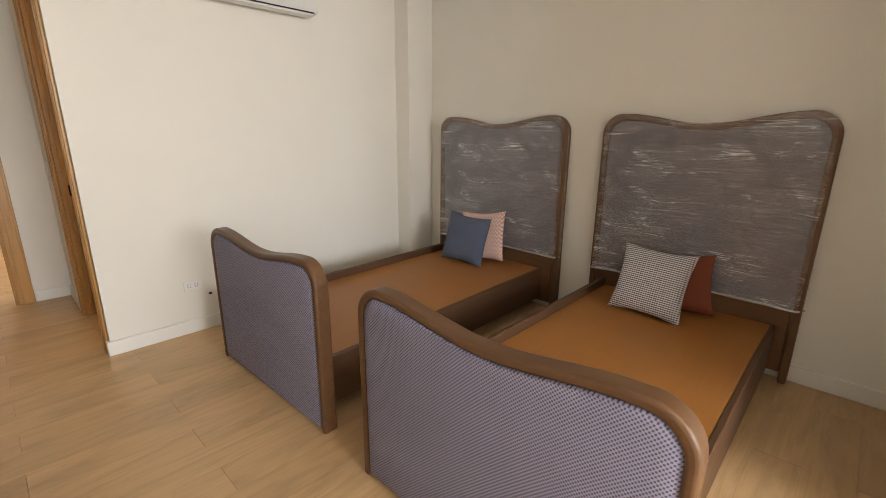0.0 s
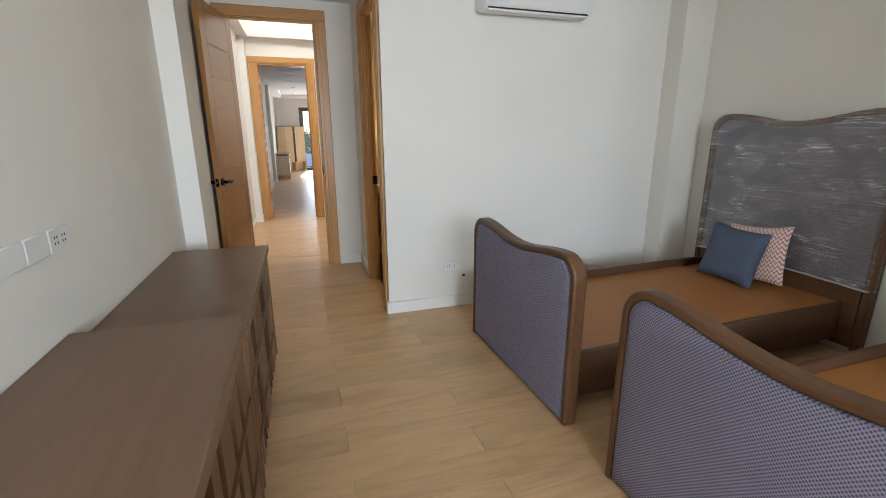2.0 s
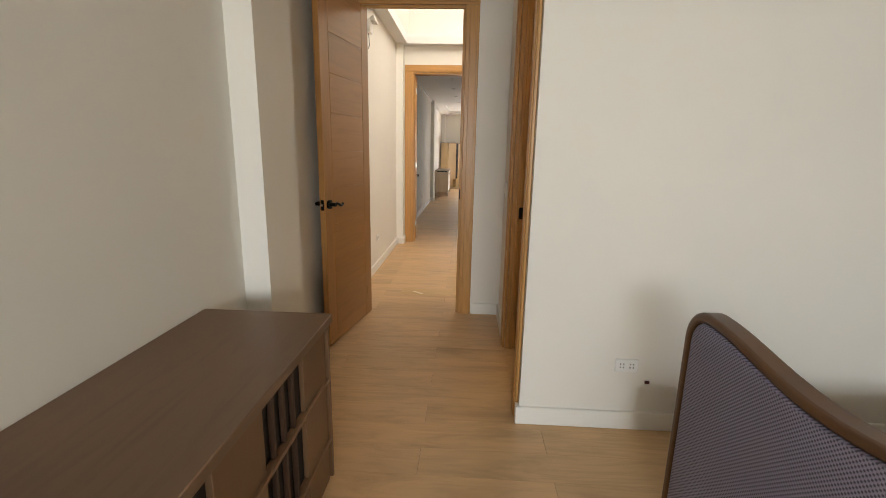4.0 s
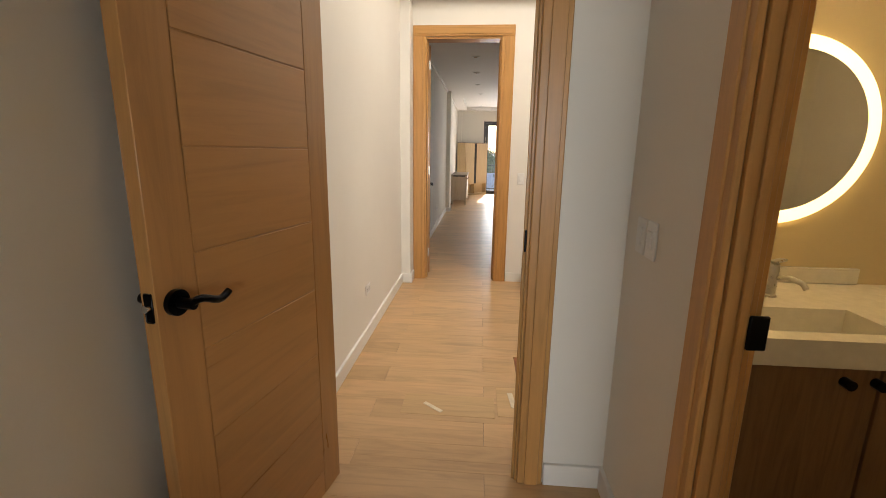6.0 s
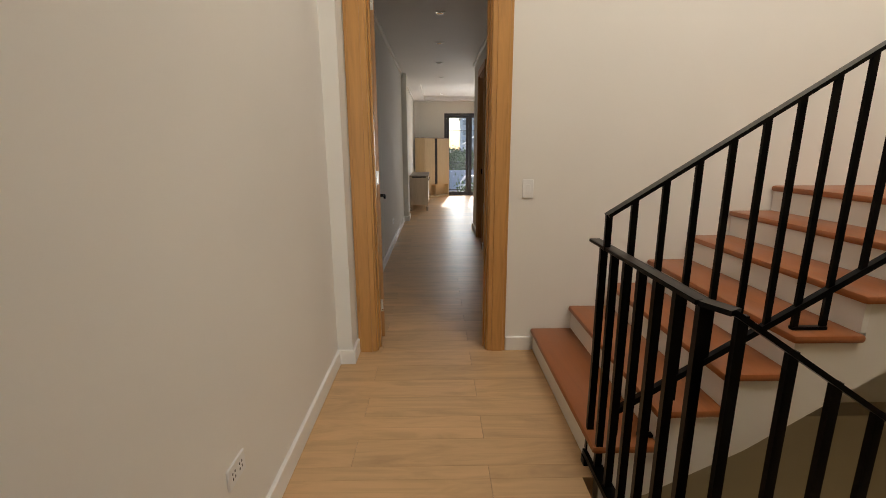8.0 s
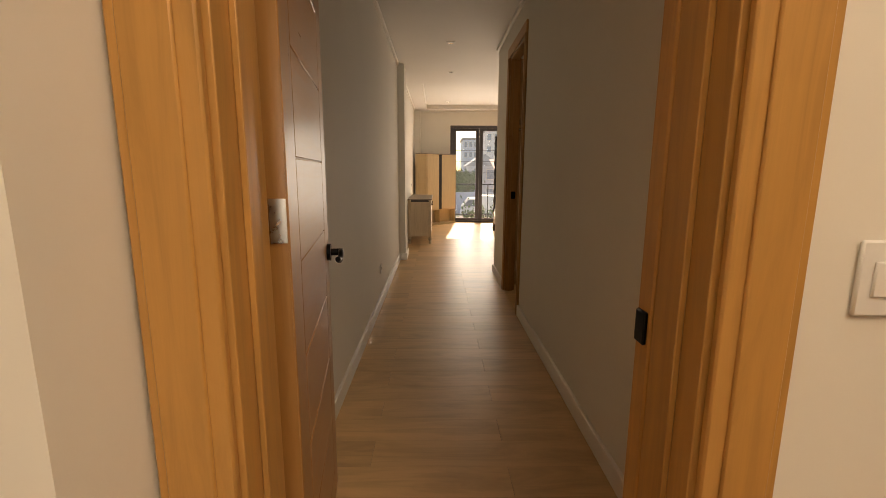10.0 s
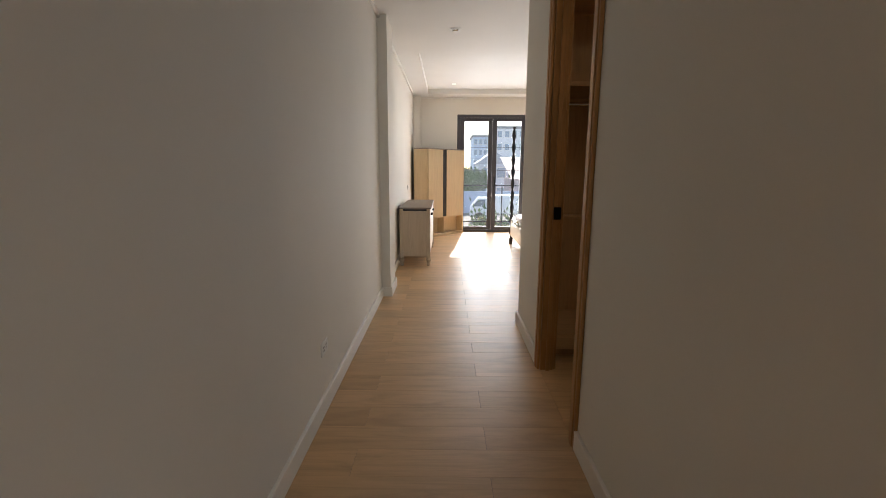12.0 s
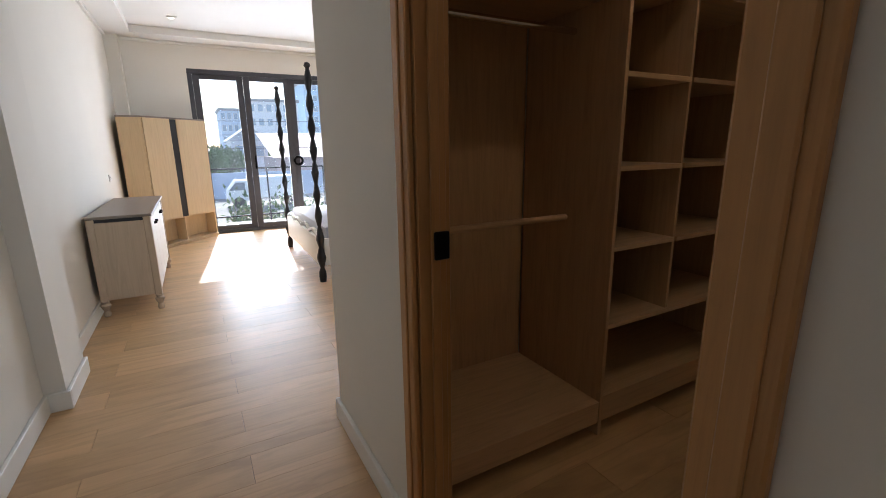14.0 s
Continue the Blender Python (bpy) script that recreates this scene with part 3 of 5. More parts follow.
bm_box(bm, 0.3715, 0.4995, 0.1845, 0.243, 0.0, DOOR_H, 0.004)
part("jamb", bm, CASING, frame_2, "", True)
strike(frame_2, (0.3625, 0.372, 0.193, 0.233, 0.915, 0.985))
strike(frame_b, (0.047, 0.0885, 0.347, 0.3568, 0.950, 1.030))
strike(frame_c, (0.034, 0.078, 0.339, 0.3485, 0.985, 1.060))


def lever(parent, x, z, side, flip):
    """A black lever handle with its round rose on the face y = side * 0.02."""
    bm = bmesh.new()
    bm_cyl(bm, 0.031, 0.014, Matrix.Translation((x, side * 0.027, z)) @ pose(0, 0, 0, 90), 24)
    bm_cyl(bm, 0.013, 0.05, Matrix.Translation((x, side * 0.05, z)) @ pose(0, 0, 0, 90), 14)
    pts = [(x + flip * d, side * (0.068 + 0.004 * math.sin(d * 30)), z + 0.010 * math.sin(d * 48 + 0.6) - 0.004) for d in (0, 0.015, 0.03, 0.045, 0.06, 0.075, 0.09, 0.105, 0.118)]
    bm_tube(bm, pts, 0.0095, 10)
    part("handle", bm, BLACKMETAL, parent, "black curved lever handle", True)


def door_leaf(name, m, length, label, mirrored, lever_z, backset, groove0, pitch):
    """A flush veneered leaf with grooves; x runs from hinge to latch, faces at y = +-0.02."""
    th = thing(name, m, label, "door")
    h = DOOR_H - 0.035
    bm = bmesh.new()
    bm_box(bm, 0.0, length, -0.017, 0.017, 0.010, h)
    part("core", bm, DOORWOOD, th)
    cuts = [0.010] + [groove0 + pitch * k for k in range(12) if groove0 + pitch * k < h - 0.05] + [h]
    for s in (-1, 1):
        lo, hi = sorted((s * 0.0165, s * 0.0205))
        for x0, x1 in ((0.0, 0.117), (length - 0.115, length)):
            bm = bmesh.new()
            bm_box(bm, x0, x1, lo, hi, 0.010, h, 0.0012)
            part("stile", bm, DOORWOOD, th, "", True)
        for z0, z1 in zip(cuts, cuts[1:]):
            bm = bmesh.new()
            bm_box(bm, 0.120, length - 0.118, lo, hi, z0 + 0.0012, z1 - 0.0012, 0.0022)
            part("panel", bm, DOORPANEL, th, "", True)
        lever(th, length - backset, lever_z, s, -1)
    strike(th, (length - 0.001, length + 0.0015, -0.012, 0.012, 0.985, 1.055), "black latch plate")
    bm = bmesh.new()
    bm_cyl(bm, 0.009, 0.014, Matrix.Translation((length + 0.006, 0, 1.022)) @ pose(0, 0, 0, 0, 90), 12)
    part("latch", bm, CHROME, th, "shiny steel latch bolt", True)
    for z in (0.25, 1.165, 2.25):
        bm = bmesh.new()
        sy = -1 if mirrored else 1
        bm_cyl(bm, 0.007, 0.088, pose(-0.008, sy * 0.024, z), 10)
        bm_box(bm, -0.004, 0.001, -0.016, 0.016, z - 0.044, z + 0.044)
        bm_box(bm, -0.055, -0.008, sy * 0.024 - 0.002, sy * 0.024 + 0.002, z - 0.044, z + 0.044)
        part("hinge", bm, STEEL, th, "brushed steel hinge", True)
    return th


door_leaf("door_1", pose(-0.700, 5.820, 0, 0, 0, -100.5), 0.758, "open honey-veneered bedroom door with black lever handle", True, 1.022, 0.048, 0.123, 0.25)
door_leaf("door_2", pose(-0.685, 9.100, 0, 0, 0, 98.4), 0.765, "open honey-veneered corridor door with black lever handle", False, 0.972, 0.048, 0.138, 0.2307)

# ---- floors ----
ROW, Y_ROW, LEN, X_JOINT = 0.185, 10.88, 1.20, -0.06
plank_meshes = {}


def plank_mesh(lx, ly):
    key = (round(lx, 3), round(ly, 3))
    if key not in plank_meshes:
        gx, gy, c, d = 0.0005, 0.0002, 0.0012, 0.0005
        bm = bmesh.new()
        lo = [bm.verts.new((sx * (lx / 2 - gx), sy * (ly / 2 - gy), -0.004)) for sx, sy in ((-1, -1), (1, -1), (1, 1), (-1, 1))]
        hi = [bm.verts.new((sx * (lx / 2 - c), sy * (ly / 2 - d), 0.0)) for sx, sy in ((-1, -1), (1, -1), (1, 1), (-1, 1))]
        bm.faces.new(hi)
        for k in range(4):
            bm.faces.new((lo[k], lo[(k + 1) % 4], hi[(k + 1) % 4], hi[k]))
        plank_meshes[key] = mesh_of("plank", bm, OAK)
    return plank_meshes[key]


def plank_floor(name, x0, x1, y0, y1, label):
    bm = bmesh.new()
    bm_box(bm, x0, x1, y0, y1, -0.17, -0.0035)
    fl = solo(name, bm, JOINT, label, "floor", "structure")
    i = math.floor((y0 - Y_ROW) / ROW)
    while Y_ROW + i * ROW < y1 - 1e-4:
        a, b = max(y0, Y_ROW + i * ROW), min(y1, Y_ROW + (i + 1) * ROW)
        off = X_JOINT + (0 if i % 2 == 0 else LEN / 2)
        k = math.floor((x0 - off) / LEN)
        while off + k * LEN < x1 - 1e-4:
            p, q = max(x0, off + k * LEN), min(x1, off + (k + 1) * LEN)
            if q - p > 0.01 and b - a > 0.01:
                ob = new("plank", plank_mesh(q - p, b - a))
                ob.parent = fl
                ob.location = ((p + q) / 2, (a + b) / 2, 0)
            k += 1
        i += 1
    return fl

# ---- bedroom ----
def arch_outline(w, h, dip, r, foot=0.0, n=9):
    """Outline with rounded upper corners and a sagging top edge, as (across, up)."""
    pts = [(-w / 2, foot), (w / 2, foot)]
    for k in range(n):
        a = math.pi / 2 * k / (n - 1)
        pts.append((w / 2 - r + r * math.cos(a), h - r + r * math.sin(a)))
    for k in range(1, 14):
        u = 1 - 2 * k / 14
        x = u * (w / 2 - r)
        pts.append((x, h - dip * (0.5 + 0.5 * math.cos(math.pi * u))))
    for k in range(n):
        a = math.pi / 2 + math.pi / 2 * k / (n - 1)
        pts.append((-w / 2 + r + r * math.cos(a), h - r + r * math.sin(a)))
    return pts


def rim(bm, outer, inner, x0, x1, bev):
    """A frame between two outlines of as many points, swept along x; open at the foot."""
    n = len(outer)
    rows = []
    for ring in (outer, inner):
        for d in (x0, x1):
            rows.append([bm.verts.new((d, p[0], p[1])) for p in ring])
    oa, ob, ia, ib = rows
    for k in range(1, n):
        j = (k + 1) % n
        for q in ((oa[k], oa[j], ob[j], ob[k]), (ia[k], ib[k], ib[j], ia[j]), (oa[k], ia[k], ia[j], oa[j]), (ob[k], ob[j], ib[j], ib[k])):
            bm.faces.new(q)
    for k in (0, 1):
        bm.faces.new((oa[k], ob[k], ib[k], ia[k]))
    bmesh.ops.recalc_face_normals(bm, faces=bm.faces)


def cushion_panel(bm, pts, x_edge, x_mid):
    """A padded panel in the outline pts, its face swelling from x_edge to x_mid."""
    n = len(pts)
    cx, cy = sum(p[0] for p in pts) / n, sum(p[1] for p in pts) / n
    rings = []
    for f, d in ((1.0, 0.0), (0.985, 0.45), (0.955, 0.8), (0.90, 1.0)):
        x = x_edge + (x_mid - x_edge) * d
        rings.append([bm.verts.new((x, cx + (p[0] - cx) * f, cy + (p[1] - cy) * f)) for p in pts])
    for a, b in zip(rings, rings[1:]):
        for k in range(n):
            bm.faces.new((a[k], a[(k + 1) % n], b[(k + 1) % n], b[k]))
    bm.faces.new(rings[-1])


def bed(name, m, label, w, hb_w):
    """A bed frame: x runs from footboard to headboard."""
    th = thing(name, m, label, "bed", "twin beds")
    ln = 2.215
    # footboard
    outer = arch_outline(w, 0.872, 0.05, 0.12)
    inner = arch_outline(w - 0.068, 0.838, 0.050, 0.095)
    bm = bmesh.new()
    rim(bm, outer, inner, 0.0, 0.074, 0.01)
    ob = part("footboard_frame", bm, BEDWOOD, th, "brown wooden rim with rounded corners", True)
    mod = ob.modifiers.new("bevel", "BEVEL")
    mod.width, mod.segments, mod.limit_method, mod.angle_limit = 0.012, 3, "ANGLE", radians(50)
    bm = bmesh.new()
    cushion_panel(bm, [(p[0], max(p[1], 0.012)) for p in inner], 0.012, -0.006)
    part("footboard_pad", bm, FABRIC, th, "grey-mauve woven upholstery", True)
    bm = bmesh.new()
    bm_prism(bm, [(p[0] * 0.995, max(p[1], 0.02)) for p in inner], "x", 0.03, 0.055)
    part("footboard_back", bm, BEDWOOD, th)
    # headboard
    outer = arch_outline(hb_w, 1.555, 0.065, 0.13)
    inner = arch_outline(hb_w - 0.085, 1.512, 0.062, 0.105)
    bm = bmesh.new()
    rim(bm, outer, inner, ln - 0.085, ln, 0.01)
    ob = part("headboard_frame", bm, BEDWOOD, th, "brown wooden rim with rounded corners", True)
    mod = ob.modifiers.new("bevel", "BEVEL")
    mod.width, mod.segments, mod.limit_method, mod.angle_limit = 0.012, 3, "ANGLE", radians(50)
    bm = bmesh.new()
    cushion_panel(bm, [(p[0], max(p[1], 0.47)) for p in inner], ln - 0.060, ln - 0.083)
    part("headboard_pad", bm, FABRIC_FINE, th, "grey upholstered panel under packing film", True)
    bm = bmesh.new()
    bm_prism(bm, [(p[0] * 0.995, max(p[1], 0.06)) for p in inner], "x", ln - 0.055, ln - 0.02)
    part("headboard_back", bm, BEDWOOD, th)
    bm = bmesh.new()
    bm_box(bm, ln - 0.080, ln - 0.056, -hb_w / 2 + 0.05, hb_w / 2 - 0.05, 0.20, 0.468, 0.003)
    part("headboard_rail", bm, BEDWOOD, th, "", True)
    # packing film stretched over the headboard, loose lower edge
    bm = bmesh.new()
    ny, nz, top = 46, 60, 1.545
    grid = []
    for j in range(nz + 1):
        row = []
        for i in range(ny + 1):
            u, v = i / ny * 2 - 1, j / nz
            y = u * (hb_w / 2 + 0.004)
            z = 0.472 - 0.012 * u * u + 0.012 * noise.noise((u * 3, 4.1, 0)) + v * (top - 0.46)
            z = min(z, 1.56 - 0.065 * (0.5 + 0.5 * math.cos(math.pi * min(1, abs(u) * 1.05))) - max(0, abs(u) - 0.82) ** 2 * 3.2)
            d = 0.010 * noise.noise((u * 2.2, z * 9.0, 1.0)) + 0.005 * noise.noise((u * 6, z * 26.0, 3.0))
            edge = max(0.0, abs(u) - 0.965) / 0.035
            row.append(bm.verts.new((ln - 0.098 + d * (1 - edge) + edge * 0.055, y, z)))
        grid.append(row)
    for j in range(nz):
        for i in range(ny):
            bm.faces.new((grid[j][i], grid[j][i + 1], grid[j + 1][i + 1], grid[j + 1][i]))
    hem = [tuple(v.co) for v in grid[0]]
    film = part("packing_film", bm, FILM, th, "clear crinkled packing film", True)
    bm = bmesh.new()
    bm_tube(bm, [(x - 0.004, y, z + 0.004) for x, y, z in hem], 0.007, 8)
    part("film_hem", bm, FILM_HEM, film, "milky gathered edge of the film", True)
    # base
    bw = w - 0.15
    for s in (-1, 1):
        bm = bmesh.new()
        a, b = sorted((s * bw / 2, s * (bw / 2 - 0.028)))
        # far rail reaches the floor to block light from under the bed
        bm_box(bm, 0.085, ln - 0.085, a, b, 0.0 if s > 0 else 0.10, 0.405 if s > 0 else 0.352, 0.004)
        part("side_rail", bm, BEDRAIL_SHADE, th, "brown wooden side rail, darkened for shade", True)
    bm = bmesh.new()
    bm_box(bm, 0.085, ln - 0.085, -bw / 2 + 0.029, bw / 2 - 0.029, 0.330, 0.350, 0.002)
    part("platform", bm, BEDPLY, th, "brown plywood platform without mattress", True)
    bm = bmesh.new()
    bm_box(bm, 0.30, ln - 0.3, -0.03, 0.03, 0.0, 0.33)
    part("centre_support", bm, BEDWOOD, th)
    return th


bed("bed_frame", pose(0.958, 3.170, 0, 0, 0, 1.5), "brown wooden bed frame with upholstered footboard, film-wrapped headboard, no mattress", 1.165, 1.27)
bed("bed_frame", pose(0.968, 1.655, 0, 0, 0, 0.6), "brown wooden bed frame opposite the desk, film-wrapped headboard, no mattress", 1.21, 1.26)


def pillow(name, m, size, thick, mat, label):
    """A square cushion standing in the xz plane of its pose, with pointed corners."""
    bm = bmesh.new()
    n = 22
    sheets = []
    for s in (-1, 1):
        g = []
        for j in range(n + 1):
            row = []
            for i in range(n + 1):
                u, v = i / n * 2 - 1, j / n * 2 - 1
                k = 1 - 0.10 * (1 - v * v) * abs(u) ** 3 - 0.0
                kv = 1 - 0.10 * (1 - u * u) * abs(v) ** 3
                t = thick / 2 * max(0, (1 - u ** 4)) ** 0.55 * max(0, (1 - v ** 4)) ** 0.55
                t *= 1 + 0.10 * noise.noise((u * 2.5, v * 2.5, s * 3 + size))
                row.append(bm.verts.new((u * k * size / 2, s * (t + 0.002), size / 2 + v * kv * size / 2)))
            g.append(row)
        for j in range(n):
            for i in range(n):
                bm.faces.new((g[j][i], g[j][i + 1], g[j + 1][i + 1], g[j + 1][i]))
        sheets.append(g)
    bmesh.ops.remove_doubles(bm, verts=bm.verts, dist=0.0045)
    ob = solo(name, bm, mat, label, "cushion", "", True)
    ob.matrix_world = m
    return ob


pillow("cushion", pose(2.74, 3.295, 0.352, -17, 3, -84), 0.415, 0.14, BLUECLOTH, "plain slate-blue cushion leaning on the bed frame")
pillow("cushion", pose(2.925, 3.215, 0.352, -14, -6, -80), 0.425, 0.12, CORAL, "coral and white lattice cushion behind the blue one")
pillow("cushion", pose(2.69, 1.765, 0.352, -22, 2, -90), 0.43, 0.15, HOUND, "black and white houndstooth cushion on the platform")
pillow("cushion", pose(2.90, 1.615, 0.352, -20, -8, -84), 0.37, 0.12, RUST, "rust-red cushion behind the houndstooth one")


def lattice_cabinet(name, y0, y1, z_top, top_over, label, panels, slats, knee=False):
    """A low walnut unit with a lattice front on +x, against the west wall."""
    x0, x1 = -0.918, -0.408
    th = thing(name, pose(x0, y0, 0), label, "desk" if knee else "dresser")
    w, ln = x1 - x0, y1 - y0
    bm = bmesh.new()
    bm_box(bm, 0.0, w + 0.012, 0, ln + top_over, z_top - (0.056 if knee else 0.036), z_top, 0.003)
    part("top", bm, DESKWOOD, th, "brown walnut top", True)
    c0 = 0.0 if not knee else 1.15
    bm = bmesh.new()
    bm_box(bm, 0.0, w - 0.032, c0, ln, 0.031, z_top - 0.057)
    part("body", bm, DESKWOOD, th)
    # sheet just behind the lattice, coloured as the shade in its gaps
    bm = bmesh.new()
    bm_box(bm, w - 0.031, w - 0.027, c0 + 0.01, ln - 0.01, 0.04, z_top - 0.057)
    part("recess", bm, DESKSHADE, th, "near-black sheet painting the shade behind the lattice")
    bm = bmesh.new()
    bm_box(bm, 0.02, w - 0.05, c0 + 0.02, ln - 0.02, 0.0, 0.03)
    part("plinth", bm, DESKSHADE, th)
    if knee:
        bm = bmesh.new()
        bm_box(bm, 0.0, w - 0.01, 0.0, 0.03, 0.0, z_top - 0.057, 0.002)
        part("end_panel", bm, DESKWOOD, th, "", True)
    zs = [0.025, 0.215, 0.482, z_top - (0.066 if knee else 0.044)]
    for y in (c0, ln - 0.018):
        bm = bmesh.new()
        bm_box(bm, w - 0.03, w, y, y + 0.018, 0.03, z_top - (0.060 if knee else 0.040), 0.002)
        part("stile", bm, DESKFRONT, th, "", True)
    # rails across, panels between them, and groups of upright slats with dark gaps
    for z in zs[1:-1]:
        box_part("rail", (w - 0.028, w + 0.001, c0 + 0.018, ln - 0.018, z - 0.008, z + 0.008), DESKFRONT, th, 0.002)
    for z0, z1 in zip(zs, zs[1:]):
        for a, b in panels:
            box_part("panel", (w - 0.027, w - 0.008, a + 0.013, b - 0.013, z0 + 0.009, z1 - 0.009), DESKFRONT, th, 0.002)
        for a in slats:
            box_part("slat", (w - 0.026, w - 0.010, a + 0.008, a + 0.024, z0 + 0.009, z1 - 0.009), DESKSLAT, th, 0.002)
    return th


lattice_cabinet("dresser", 2.595, 3.795, 0.755, 0.012, "low walnut dresser with a lattice front by the door",
                [(0.022, 0.105), (0.125, 0.205), (0.375, 0.645), (0.925, 1.175)], [0.235, 0.300, 0.685, 0.760, 0.835])
lattice_cabinet("desk", 0.72, 2.55, 0.806, 0.005, "walnut desk with lattice cupboard and open kneehole",
                [(1.175, 1.27), (1.295, 1.46), (1.49, 1.62), (1.65, 1.828)], [], True)


def tub_chair(m):
    th = thing("desk_chair", m, "black tub chair with a curved back at the desk", "chair")
    bm = bmesh.new()
    outer, inner = [], []
    n = 26
    for k in range(n + 1):
        a = math.radians(-118 + 236 * k / n)
        e = abs(k / n * 2 - 1)
        top = 0.775 - 0.13 * e ** 2.5
        for lst, r in ((outer, 0.275), (inner, 0.237)):
            lst.append([bm.verts.new((r * math.sin(a), r * math.cos(a), z)) for z in (0.40, 0.5, 0.62, top - 0.012, top)])
    for k in range(n):
        for lst, s in ((outer, 1), (inner, -1)):
            for j in range(4):
                bm.faces.new((lst[k][j], lst[k + 1][j], lst[k + 1][j + 1], lst[k][j + 1]))
        bm.faces.new((outer[k][4], outer[k + 1][4], inner[k + 1][4], inner[k][4]))
        bm.faces.new((outer[k][0], inner[k][0], inner[k + 1][0], outer[k + 1][0]))
    for k in (0, n):
        for j in range(4):
            bm.faces.new((outer[k][j], outer[k][j + 1], inner[k][j + 1], inner[k][j]))
    part("backrest", bm, BLACKPLASTIC, th, "", True)
    bm = bmesh.new()
    bm_cyl(bm, 0.245, 0.09, pose(0, 0, 0.425), 36)
    bmesh.ops.bevel(bm, geom=[e for e in bm.edges if abs(e.verts[0].co.z - e.verts[1].co.z) < 1e-4], offset=0.02, segments=3, affect="EDGES")
    part("seat", bm, BLACKPLASTIC, th, "", True)
    for sx in (-1, 1):
        for sy in (-1, 1):
            bm = bmesh.new()
            bm_tube(bm, [(sx * 0.15, sy * 0.15, 0.39), (sx * 0.20, sy * 0.20, 0.0)], 0.014, 10)
            part("leg", bm, BLACKMETAL, th, "", True)
    return th


tub_chair(pose(-0.335, 1.40, 0, 0, 0, 0))


def plate(name, m, w, h, holes, label, category):
    """A wall plate in its xz plane, facing -y; holes are (x, z, w, h)."""
    th = thing(name, m, label, category)
    bm = bmesh.new()
    bm_box(bm, -w / 2, w / 2, -0.009, 0, -h / 2, h / 2, 0.003)
    part("plate", bm, WHITEPLASTIC, th, "", True)
    for x, z, a, b, raised in holes:
        bm = bmesh.new()
        if raised:
            bm_box(bm, x - a / 2, x + a / 2, -0.014, -0.008, z - b / 2, z + b / 2, 0.002)
            part("rocker", bm, WHITEPLASTIC, th, "", True)
        else:
            bm_box(bm, x - a / 2, x + a / 2, -0.0098, -0.0085, z - b / 2, z + b / 2)
            part("slot", bm, BLACKPLASTIC, th)
    return th


SLOTS = [(s * 0.024 + d, e, 0.005, 0.008, False) for s in (-1, 1) for d in (-0.008, 0.008) for e in (-0.009, 0.009)]
plate("outlet", pose(0.955, 4.28, 0.353), 0.115, 0.07, SLOTS, "white double socket above the skirting", "socket")
bm = bmesh.new()
bm_box(bm, 1.055, 1.078, 4.272, 4.282, 0.256, 0.272, 0.002)
solo("wall_stub", bm, plain("dark_red_plastic", (0.10, 0.02, 0.015), 0.5), "small dark red conduit stub in the wall", "conduit stub")
for k in range(3):
    plate("wall_plate" if k < 2 else "outlet", pose(-0.92, 2.362 + 0.128 * k, 1.103, 0, 0, 90), 0.124, 0.074, SLOTS if k == 2 else [],
          "white double socket above the dresser" if k == 2 else "blank white cover plate above the desk", "socket" if k == 2 else "cover plate")
for k in range(2):
    plate("light_switch", pose(0.43, 5.615 + 0.088 * k, 1.105, 0, 0, -90), 0.076, 0.120, [(0, 0, 0.030, 0.06, True)], "white light switch beside the bathroom door", "light switch", )
plate("light_switch", pose(0.303, 8.88, 1.105), 0.070, 0.118, [(0, 0, 0.028, 0.055, True)], "white light switch beside the staircase", "light switch")
plate("outlet", pose(-0.92, 7.27, 0.371, 0, 0, 90), 0.115, 0.072, SLOTS, "white socket on the hall wall", "socket")
plate("outlet", pose(-0.905, 12.355, 0.345, 0, 0, 90), 0.115, 0.072, SLOTS, "white socket on the corridor wall", "socket")
plate("outlet", pose(-0.905, 17.68, 0.975, 0, 0, 90), 0.115, 0.072, SLOTS, "white socket above the sideboard", "socket")

# wall-mounted air conditioner
ac = thing("air_conditioner", pose(1.575, 4.28, 2.255), "white wall-mounted air conditioner above the socket", "air conditioner")
bm = bmesh.new()
bm_prism(bm, [(0, 0.03), (-0.06, 0.0), (-0.16, 0.012), (-0.205, 0.075), (-0.205, 0.24), (-0.185, 0.285), (0, 0.29)], "x", -0.435, 0.435, 0.006)
part("body", bm, WHITEPLASTIC, ac, "", True)
bm = bmesh.new()
bm_box(bm, -0.40, 0.40, -0.168, -0.085, -0.004, 0.010, 0.002)
part("louvre", bm, WHITEPLASTIC, ac, "", True)
bm = bmesh.new()
bm_box(bm, -0.405, 0.405, -0.174, -0.166, 0.011, 0.019)
part("outlet_gap", bm, BLACKPLASTIC, ac, "dark air outlet slot")

# bedroom window behind
win = thing("window_1", pose(0.60, -3.20, 0), "dark-framed bedroom window", "window")
tagged(win, kind="structure")
for d in ((-1.10, -1.04, 0.90, 2.60), (1.04, 1.10, 0.90, 2.60), (-1.04, 1.04, 0.90, 0.96), (-1.04, 1.04, 2.54, 2.60), (-0.40, -0.34, 0.96, 2.54), (0.34, 0.40, 0.96, 2.54)):
    box_part("window_frame", (d[0], d[1], -0.10, -0.04, d[2], d[3]), ALU, win, 0.003)
for a, b in ((-1.04, -0.40), (-0.34, 0.34), (0.40, 1.04)):
    box_part("pane", (a, b, -0.073, -0.067, 0.96, 2.54), GLASS, win).visible_shadow = False

